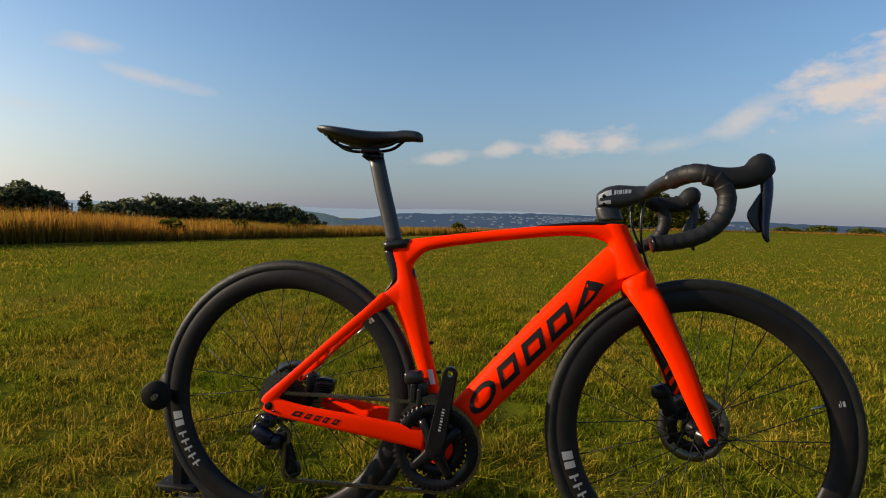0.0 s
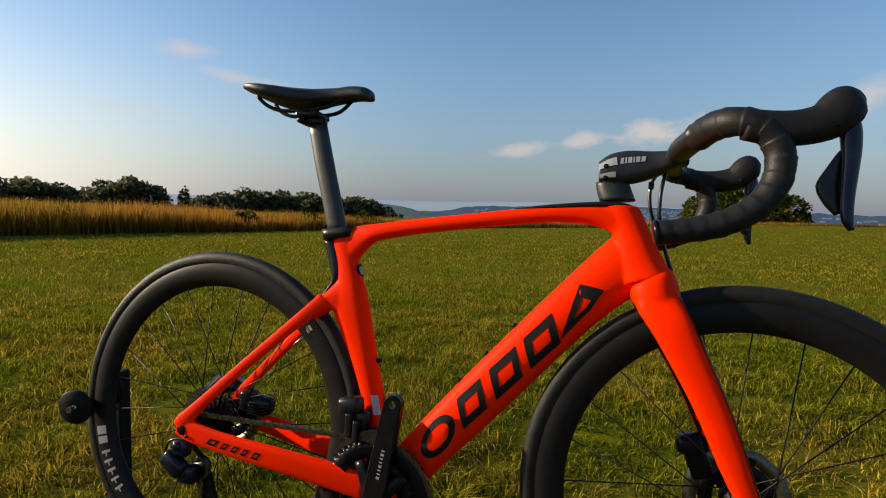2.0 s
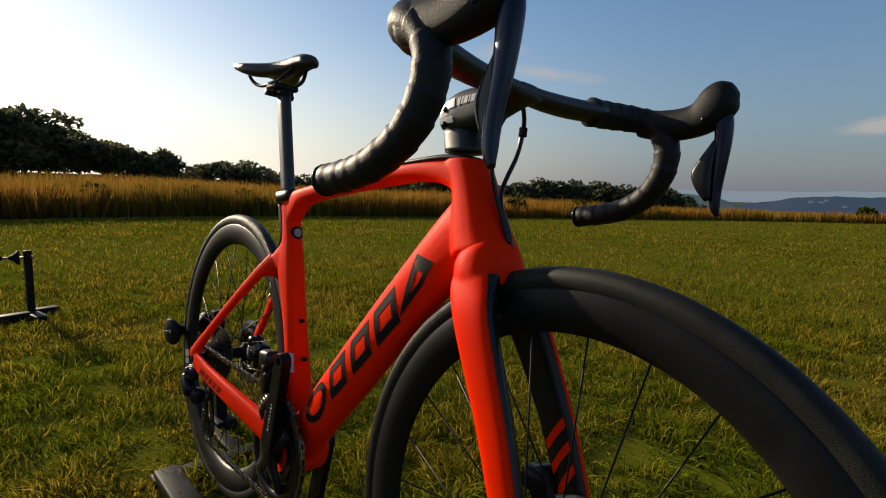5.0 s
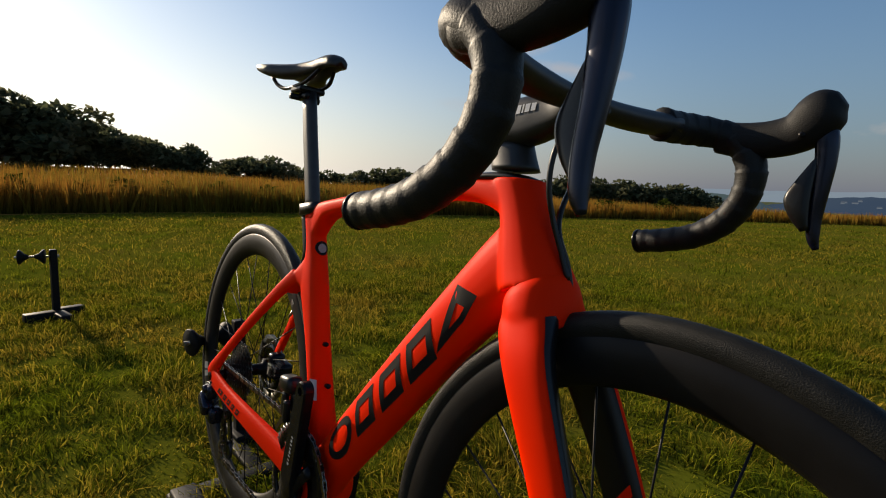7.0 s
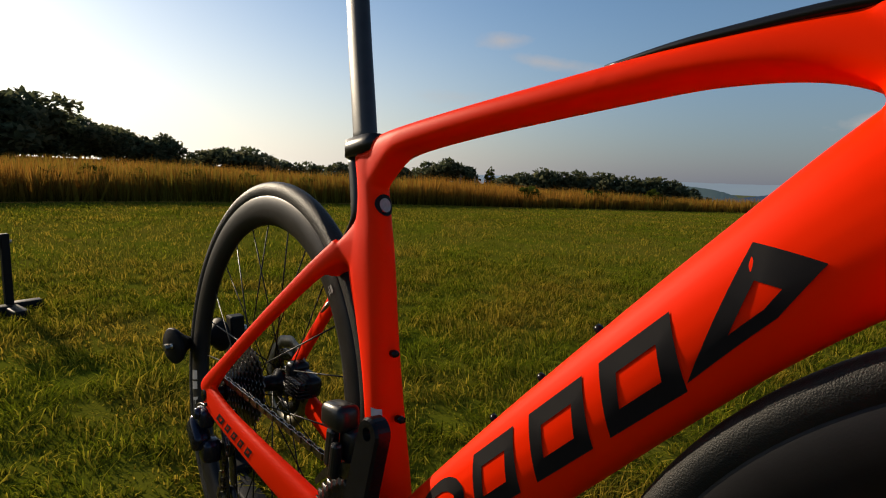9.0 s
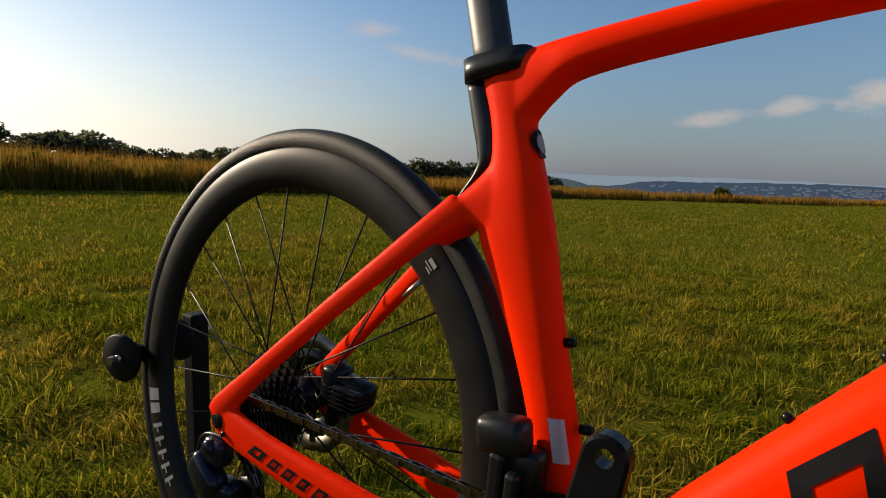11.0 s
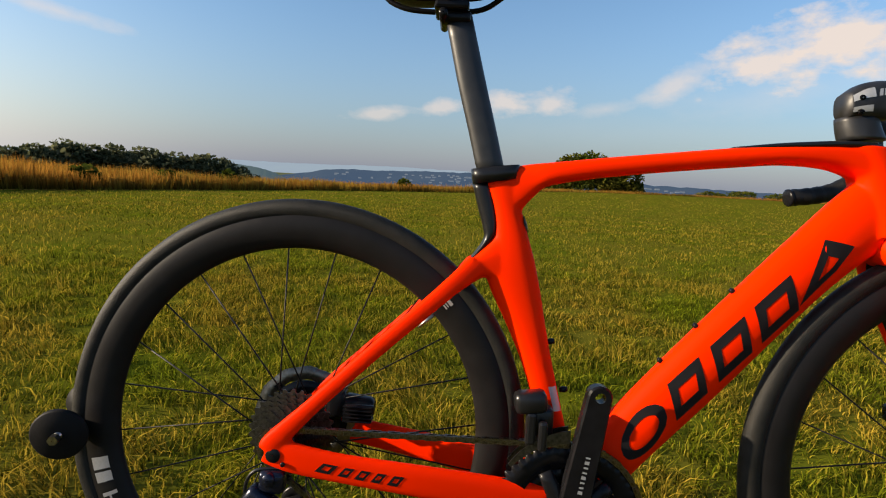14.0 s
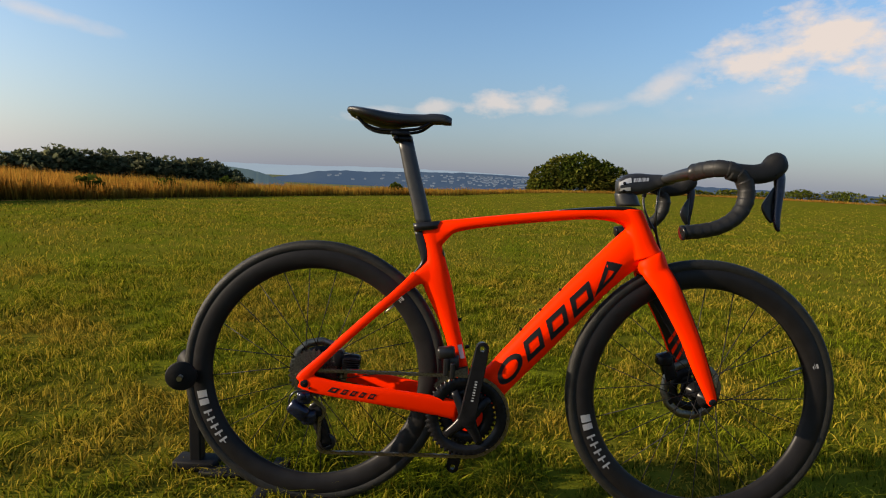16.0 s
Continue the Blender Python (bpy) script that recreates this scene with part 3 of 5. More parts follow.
bike = thing("bicycle", "bright red aero road bicycle without pedals leaning in a wheel stand", "bicycle", pose(-0.003, 0, 0, LEAN_DEG, 0, 0))
AXLE_R, AXLE_F, BB = (0.006, 0.0, 0.342), (0.987, 0.0, 0.343), (0.404, 0.0, 0.272)

# frame tubes
top_tube = Blade([(0.296, 0.746, 0.312, 0.676, 0, 0.016), (0.326, 0.7525, 0.336, 0.707, 0, 0.018), (0.365, 0.7580, 0.364, 0.726, 0, 0.0215), (0.455, 0.7708, 0.47, 0.7460, 0, 0.0230), (0.622, 0.7928, 0.623, 0.766, 0, 0.0235), (0.695, 0.8010, 0.690, 0.772, 0, 0.0245), (0.75, 0.804, 0.752, 0.767, 0, 0.025), (0.805, 0.802, 0.80, 0.745, 0, 0.026)], 5, 2.8)
head_tube = Blade([(0.814, 0.801, 0.755, 0.801, 0, 0.0265), (0.835, 0.757, 0.774, 0.757, 0, 0.029), (0.855, 0.718, 0.782, 0.706, 0, 0.0345), (0.8685, 0.697, 0.792, 0.674, 0, 0.0395)], 5, 2.5)
down_tube = Blade([(0.808, 0.782, 0.850, 0.668, 0, 0.026), (0.759, 0.736, 0.806, 0.650, 0, 0.028), (0.699, 0.672, 0.752, 0.602, 0, 0.028), (0.637, 0.604, 0.692, 0.536, 0, 0.028), (0.545, 0.500, 0.602, 0.433, 0, 0.029), (0.463, 0.403, 0.514, 0.337, 0, 0.031), (0.402, 0.328, 0.452, 0.262, 0, 0.034)], 5, 2.15)
seat_tube = Blade([(0.314, 0.731, 0.266, 0.723, 0, 0.017), (0.319, 0.694, 0.279, 0.686, 0, 0.0165), (0.331, 0.655, 0.283, 0.652, 0, 0.017), (0.342, 0.622, 0.276, 0.612, 0, 0.019), (0.352, 0.585, 0.279, 0.582, 0, 0.020), (0.363, 0.535, 0.306, 0.530, 0, 0.020), (0.376, 0.480, 0.331, 0.478, 0, 0.021), (0.392, 0.42, 0.352, 0.42, 0, 0.023), (0.410, 0.355, 0.364, 0.355, 0, 0.027), (0.43, 0.27, 0.378, 0.27, 0, 0.030)], 5, 2.6)
shells = [bl.mesh("tube", ()) for bl in (top_tube, head_tube, down_tube, seat_tube)]
shells.append(lathe("shell", [(0.001, -0.040), (0.044, -0.040), (0.048, -0.034), (0.048, 0.034), (0.044, 0.040), (0.001, 0.040)], None, 40, BB, closed=True))
stays = {}
for side in (-1, 1):
    shells.append(tube("seat_stay", [(0.262, side * 0.012, 0.607), (0.236, side * 0.0235, 0.583), (0.205, side * 0.0325, 0.554), (0.13, side * 0.048, 0.4835), (0.05, side * 0.062, 0.405), (0.004, side * 0.068, 0.357), (-0.003, side * 0.069, 0.345)], [0.0165, 0.0135, 0.0120, 0.0108, 0.0112, 0.0150, 0.0135], None, 5, 16, 0.66, power=3.0))
    stay = Blade([(0.006, 0.366, -0.013, 0.330, side * 0.069, 0.007), (0.040, 0.357, 0.022, 0.318, side * 0.069, 0.0075), (0.10, 0.346, 0.092, 0.307, side * 0.066, 0.008), (0.20, 0.335, 0.195, 0.292, side * 0.058, 0.010), (0.29, 0.323, 0.285, 0.277, side * 0.047, 0.012), (0.38, 0.31, 0.375, 0.26, side * 0.036, 0.013)], 5, 2.8)
    shells.append(stay.mesh("stay", ()))
    stays[side] = stay
shells.append(Blade([(0.292, 0.668, 0.352, 0.548, 0, 0.0165), (0.280, 0.645, 0.312, 0.570, 0, 0.0185), (0.262, 0.624, 0.278, 0.589, 0, 0.0205), (0.243, 0.605, 0.258, 0.580, 0, 0.0235), (0.228, 0.590, 0.242, 0.568, 0, 0.0255)], 5, 2.9).mesh("web", ()))
# the carbon frame is one moulded piece: the tubes flow into one another
body = part("frame", joined("frame", shells, RED), None, bike, "glossy bright red moulded carbon frame")
melt = body.modifiers.new("moulded", "REMESH")
melt.mode, melt.voxel_size, melt.use_smooth_shade = "VOXEL", 0.0026, True
ease = body.modifiers.new("eased", "SMOOTH")
ease.factor, ease.iterations = 0.5, 6
frame_parts = {"down_tube": body, "seat_tube": body}
# plain dark marks on the chainstays, where a name is printed
for side, stay in stays.items():
    for u0, u1 in ((0.070, 0.094), (0.100, 0.117), (0.122, 0.139), (0.144, 0.160), (0.166, 0.184)):
        o, i = [], []
        for u, v in ((u0, -0.36), (u1 - 0.004, -0.36), (u1 + 0.004, 0.30), (u0 + 0.008, 0.30)):
            o.append(stay.skin_at(u, v, side))
            i.append(stay.skin_at((u0 + u1) / 2 + 0.002 + (u - (u0 + u1) / 2 - 0.002) * 0.45, v * 0.45, side))
        fs = [(k, (k + 1) % 4, 4 + (k + 1) % 4, 4 + k) for k in range(4)]
        part("printed_mark", mesh_of("printed_mark", o + i, fs if side < 0 else [f[::-1] for f in fs], False, (DECAL,)), None, body)
part("rear_axle_cap", lathe("rear_axle_cap", [(0.001, -0.078), (0.0085, -0.078), (0.0105, -0.076), (0.0105, 0.078), (0.001, 0.078)], GLOSS, 20, AXLE_R), None, bike, "round black axle end")
part("dropout_screw", lathe("dropout_screw", [(0.001, -0.079), (0.003, -0.079), (0.003, -0.07), (0.001, -0.07)], GLOSS, 10, (0.02, 0, 0.331)), None, bike)

# black inlay along the top tube's front end, and the black spine behind the seat tube
part("top_tube_inlay", Blade([(0.606, 0.7920, 0.607, 0.787, 0, 0.014), (0.66, 0.7993, 0.66, 0.791, 0, 0.0218), (0.70, 0.8035, 0.70, 0.7935, 0, 0.0238), (0.75, 0.8075, 0.75, 0.797, 0, 0.0245), (0.785, 0.8070, 0.785, 0.797, 0, 0.023), (0.803, 0.803, 0.802, 0.796, 0, 0.018)], 5, 3.2).mesh("top_tube_inlay", (BLACK_PAINT,)), None, bike, "gloss black inlay")
part("seat_tube_spine", Blade([(0.272, 0.724, 0.249, 0.720, 0, 0.013), (0.284, 0.688, 0.259, 0.685, 0, 0.0125), (0.287, 0.66, 0.267, 0.66, 0, 0.0125), (0.282, 0.645, 0.268, 0.642, 0, 0.012), (0.262, 0.620, 0.249, 0.613, 0, 0.010), (0.240, 0.600, 0.238, 0.597, 0, 0.006)], 5, 2.4).mesh("seat_tube_spine", (BLACK_PAINT,)), None, bike, "gloss black spine")
for x, z in ((0.3725, 0.502), (0.3955, 0.434)):
    part("bottle_bolt", tube("bottle_bolt", [(x - 0.004, 0, z), (x + 0.003, 0, z + 0.001), (x + 0.007, 0, z + 0.002)], [0.004, 0.0045, 0.0035], GLOSS, 1, 10), None, frame_parts["seat_tube"])
for u in (0.245, 0.315, 0.385):
    p = down_tube.skin_at(u, 0.995, -1, 0)
    part("bottle_bolt", tube("bottle_bolt", [(p[0] + 0.003, 0, p[2] - 0.003), (p[0] - 0.002, 0, p[2] + 0.002), (p[0] - 0.0045, 0, p[2] + 0.0035)], [0.0035, 0.0038, 0.003], GLOSS, 1, 10), None, frame_parts["down_tube"])
# small round badge on the seat tube, pale sticker low on it
def round_badge(name, z, rad, mat, lift):
    pts = []
    for a in np.linspace(0, 2 * math.pi, 25)[:-1]:
        zz, yy = z + rad * math.sin(a), rad * math.cos(a)
        fx = np.interp(zz, seat_tube.rows[::-1, 1], seat_tube.rows[::-1, 0])
        w, half = 0.0168, 0.021
        off = half * (1 - (1 - min(0.999, abs(yy) / w) ** 2.6) ** (1 / 2.6))
        pts.append((fx - off + lift, yy, zz))
    return mesh_of(name, pts, [tuple(range(24))], False, (mat,))
part("badge_ring", round_badge("badge_ring", 0.668, 0.0125, DECAL, 0.0016), None, frame_parts["seat_tube"], "round dark badge")
part("badge_centre", round_badge("badge_centre", 0.668, 0.0080, GREY_PRINT, 0.0024), None, frame_parts["seat_tube"], "pale grey badge centre")
for side in (-1,):
    q = [seat_tube.skin_at(u, s, side, 0.001) for u in (0.295, 0.312, 0.33) for s in (0.86, 0.6, 0.3)]
    part("sticker", mesh_of("sticker", q, [(0, 1, 4, 3), (1, 2, 5, 4), (3, 4, 7, 6), (4, 5, 8, 7)], True, (SILVER,)), None, frame_parts["seat_tube"], "small pale rectangular sticker")


def decal(outline_a, outline_b, blade, side, close):
    """A band of paint between two outlines given as (metres along, across) on a tube's side."""
    verts = [blade.skin_at(u, s, side, 0.0012) for u, s in outline_a] + [blade.skin_at(u, s, side, 0.0012) for u, s in outline_b]
    n, faces = len(outline_a), []
    for k in range(n if close else n - 1):
        j = (k + 1) % n
        faces.append((k, j, n + j, n + k) if side < 0 else (n + k, n + j, j, k))
    return mesh_of("printed_mark", verts, faces, True, (DECAL,))


def hollow(corners, thick):
    """Outer and inner outline of a slanted hollow shape, with points between the corners."""
    c = np.array(corners, float)
    mid = c.mean(0)
    outer, inner = [], []
    for k in range(len(c)):
        a, b = c[k], c[(k + 1) % len(c)]
        for t in np.linspace(0, 1, 7)[:-1]:
            p = a + (b - a) * t
            outer.append(tuple(p))
            inner.append(tuple(mid + (p - mid) * np.array(thick)))
    return outer, inner


def at_mark(e, f):
    """A point of the printed name's band: metres along its line and above it, as (along, across) on the down tube."""
    return down_tube.find(0.487 + 0.686 * e - 0.727 * f, 0.381 + 0.727 * e + 0.686 * f)


def slanted(e0, e1, f0, f1, slant=0.018, rise=0.0):
    return [at_mark(e0, f0), at_mark(e1, f0 + rise), at_mark(e1 + slant, f1 + rise), at_mark(e0 + slant, f1)]


for side in (-1, 1):
    turn = np.linspace(0, 2 * math.pi, 33)[:-1]
    ringo = [at_mark(0.020 + 0.041 * math.cos(a) + 0.012 * math.sin(a), -0.006 + 0.0250 * math.sin(a)) for a in turn]
    ringi = [at_mark(0.020 + 0.027 * math.cos(a) + 0.008 * math.sin(a), -0.006 + 0.0150 * math.sin(a)) for a in turn]
    part("printed_mark", decal(ringo, ringi, down_tube, side, True), None, frame_parts["down_tube"], "large black ring shape")
    for e0, e1 in ((0.064, 0.122), (0.142, 0.204), (0.222, 0.288)):
        o, i = hollow(slanted(e0, e1, -0.026, 0.020, 0.024), (0.56, 0.46))
        part("printed_mark", decal(o, i, down_tube, side, True), None, frame_parts["down_tube"], "large black slanted block shape")
    o, i = hollow([at_mark(0.292, -0.022), at_mark(0.360, -0.018), at_mark(0.398, -0.009), at_mark(0.377, 0.024)], (0.38, 0.38))
    part("printed_mark", decal(o, i, down_tube, side, True), None, frame_parts["down_tube"], "large black wedge shape")

# seat post, collar, saddle
part("seat_post", Blade([(0.233, 0.958, 0.196, 0.952, 0, 0.0115), (0.257, 0.870, 0.218, 0.864, 0, 0.0115), (0.277, 0.80, 0.238, 0.795, 0, 0.0115), (0.295, 0.735, 0.256, 0.73, 0, 0.0115)], 3, 2.2).mesh("seat_post", (CARBON,)), None, bike, "satin black carbon aero post")
part("seat_clamp", Blade([(0.3135, 0.7505, 0.245, 0.7405, 0, 0.0205), (0.3130, 0.741, 0.247, 0.731, 0, 0.0205), (0.3125, 0.731, 0.249, 0.7205, 0, 0.0205)], 1, 3.4, 28).mesh("seat_clamp", (BLACK_PAINT,)), None, bike, "gloss black collar")
rows = smoothed([(0.074, 0.034, 1.019, 0.004), (0.082, 0.056, 1.021, 0.010), (0.11, 0.069, 1.018, 0.018), (0.145, 0.065, 1.014, 0.026), (0.18, 0.050, 1.0115, 0.028), (0.215, 0.034, 1.0115, 0.024), (0.255, 0.024, 1.014, 0.022), (0.295, 0.021, 1.0155, 0.018), (0.318, 0.019, 1.0125, 0.016), (0.330, 0.012, 1.006, 0.008)], 4)
rings = []
for x, w, z, dpt in rows:
    ring = []
    for k in range(28):
        a = 2 * math.pi * k / 28
        c, s = math.cos(a), math.sin(a)
        yy = w * math.copysign(abs(c) ** 0.8, c)
        if s >= 0:
            dish = 0.0055 * math.exp(-(yy / 0.012) ** 2) if x < 0.27 else 0
            zz = z - 0.010 * abs(c) ** 2.5 - dish - (0.004 if x < 0.1 and abs(yy) < 0.015 else 0)
        else:
            zz = z - 0.010 - dpt * (0.35 + 0.65 * abs(c) ** 0.5) * abs(s) ** 0.5 * (1 if abs(c) > 0.2 else 0.75)
        ring.append((x, yy, zz))
    rings.append(ring)
v, f = skin(rings)
saddle = part("saddle", mesh_of("saddle", v, f, True, (SADDLE,)), None, bike, "slim black race saddle")
for side in (-1, 1):
    part("rail", tube("rail", [(0.098, side * 0.030, 0.995), (0.118, side * 0.026, 0.978), (0.150, side * 0.022, 0.968), (0.205, side * 0.022, 0.968), (0.250, side * 0.021, 0.974), (0.285, side * 0.012, 0.996)], 0.0038, GLOSS, 5, 10), None, saddle, "black rail")
part("saddle_clamp", joined("saddle_clamp", [block("c", (0.048, 0.052, 0.012), (0.205, 0, 0.9615), None, 0.004), block("c", (0.040, 0.030, 0.016), (0.212, 0, 0.950), None, 0.005), lathe("b", [(0.001, -0.03), (0.006, -0.03), (0.006, 0.03), (0.001, 0.03)], None, 12, (0.194, 0, 0.948))], GLOSS), None, bike)

# ---- steered parts ----
PIVOT, TOP = Vector((0.823, 0, 0.665)), Vector((0.782, 0, 0.80))
STEER = Matrix.Translation((0, -0.003, 0.003)) @ Matrix.Translation(PIVOT) @ Matrix.Rotation(radians(1.8), 4, (TOP - PIVOT)) @ Matrix.Translation(-PIVOT)
# the bar is clamped a little askew to the wheel
BARS = Matrix.Translation((0.002, -0.007, 0.001)) @ Matrix.Translation(PIVOT) @ Matrix.Rotation(radians(0.6), 4, (TOP - PIVOT)) @ Matrix.Translation(-PIVOT)
fork_shells, legs = [Blade([(0.860, 0.704, 0.816, 0.690, 0, 0.028), (0.8695, 0.697, 0.8060, 0.673, 0, 0.0385), (0.8765, 0.681, 0.8030, 0.658, 0, 0.0440), (0.8815, 0.663, 0.809, 0.645, 0, 0.0470), (0.882, 0.650, 0.820, 0.636, 0, 0.0440)], 4, 2.3).mesh("crown", ())], {}
for side in (-1, 1):
    leg = Blade([(0.866, 0.679, 0.810, 0.655, side * 0.015, 0.021), (0.882, 0.652, 0.816, 0.634, side * 0.032, 0.0175), (0.900, 0.612, 0.845, 0.590, side * 0.049, 0.0130), (0.947, 0.505, 0.897, 0.500, side * 0.057, 0.0115), (0.976, 0.425, 0.935, 0.418, side * 0.060, 0.0115), (0.996, 0.365, 0.968, 0.356, side * 0.060, 0.009), (1.000, 0.345, 0.977, 0.337, side * 0.059, 0.008), (0.995, 0.333, 0.984, 0.330, side * 0.059, 0.005)], 6, 2.6)
    fork_shells.append(leg.mesh("leg", ()))
    legs[side] = leg
fork = part("fork", joined("fork", fork_shells, RED), None, bike, "red carbon fork with black inner faces", STEER)
fuse = fork.modifiers.new("moulded", "REMESH")
fuse.mode, fuse.voxel_size, fuse.use_smooth_shade = "VOXEL", 0.0024, True
soften = fork.modifiers.new("eased", "SMOOTH")
soften.factor, soften.iterations = 0.5, 24
for side, leg in legs.items():
    # black paint over the inner half of the leg, a thin skin proud of the red
    n = leg.n
    picked = [k for k in range(n) if ((k + 0.5) / n < 0.41 or (k + 0.5) / n > 0.92)] if side < 0 else [k for k in range(n) if 0.59 < (k + 0.5) / n < 0.95]
    rings = []
    for x1, z1, x2, z2, y, w in leg.rows[4:]:
        cx, cz, dx, dz = (x1 + x2) / 2, (z1 + z2) / 2, (x1 - x2) / 2 * 1.03, (z1 - z2) / 2 * 1.03
        rings.append([(cx + dx * c, y + (w + 0.0008) * sn, cz + dz * c) for c, sn in oval(n, leg.power)])
    faces = [(r * n + k, r * n + (k + 1) % n, (r + 1) * n + (k + 1) % n, (r + 1) * n + k) for r in range(len(rings) - 1) for k in picked]
    inner_face = part("inner_face", mesh_of("inner_face", [v for r in rings for v in r], faces, True, (BLACK_PAINT,)), None, fork, "black inner face")
    # red slashes over the black, low on the leg
    for u0 in (0.205, 0.232, 0.259):
        q = [leg.skin_at(u0 + du + 0.022 * k / 4, v, -side, 0.0018) for k in range(5) for du, v in ((0.018, -0.72), (0.0, 0.0), (-0.018, 0.72))]
        fs = [(3 * k + m, 3 * k + m + 1, 3 * k + m + 4, 3 * k + m + 3) for k in range(2) for m in range(2)]
        part("painted_slash", mesh_of("painted_slash", q, fs if side > 0 else [f[::-1] for f in fs], True, (RED,)), None, fork, "red painted slash")
part("front_axle_cap", lathe("front_axle_cap", [(0.001, -0.069), (0.007, -0.069), (0.009, -0.067), (0.009, 0.069), (0.001, 0.069)], GLOSS, 18, AXLE_F), None, bike, "", STEER)
part("spacer", Blade([(0.808, 0.808, 0.752, 0.806, 0, 0.023), (0.802, 0.822, 0.747, 0.820, 0, 0.021), (0.796, 0.838, 0.744, 0.836, 0, 0.0195)], 3, 2.5).mesh("spacer", (CARBON,)), None, bike, "black tapered spacer", STEER)
stem_rows = [(0.745, 0.871, 0.747, 0.836, 0, 0.0185), (0.763, 0.884, 0.768, 0.835, 0, 0.0205), (0.790, 0.890, 0.804, 0.838, 0, 0.0195), (0.825, 0.889, 0.836, 0.849, 0, 0.0185), (0.850, 0.889, 0.860, 0.861, 0, 0.023), (0.876, 0.886, 0.880, 0.867, 0, 0.024)]
stem_blade = Blade(stem_rows, 5, 2.9)
stem = part("stem", stem_blade.mesh("stem", (CARBON,)), None, bike, "black aero stem with silver bands", BARS)
for s0, s1, u1, name in ((0.12, 0.62, 0.030, "silver_band"), (-0.62, -0.28, 0.026, "silver_band")):
    for side in (-1, 1):
        us = np.linspace(0.001, u1, 5)
        q = [stem_blade.skin_at(u, s, side, 0.0007) for u in us for s in (s0, (s0 + s1) / 2, s1)]
        fs = [(3 * k + j, 3 * k + j + 1, 3 * k + j + 4, 3 * k + j + 3) for k in range(4) for j in range(2)]
        part(name, mesh_of(name, q, fs, True, (SILVER,)), None, stem, "silver printed band")
for side in (-1, 1):
    for k, (u0, u1) in enumerate(((0.034, 0.039), (0.041, 0.044), (0.046, 0.052), (0.054, 0.056), (0.058, 0.064), (0.066, 0.072))):
        q = [stem_blade.skin_at(u + (0.003 if s > 0.3 else 0), s, side, 0.0008) for u in (u0, u1) for s in (0.15, 0.5)]
        part("printed_mark", mesh_of("printed_mark", q, [(0, 1, 3, 2)], False, (SILVER,)), None, stem, "pale printed bar")
    for z in (0.862, 0.843):
        part("stem_bolt", lathe("stem_bolt", [(0.001, -0.0215), (0.0035, -0.0215), (0.0042, -0.019), (0.001, -0.012)], GLOSS, 12, (0.757, 0.0, z)), None, stem)

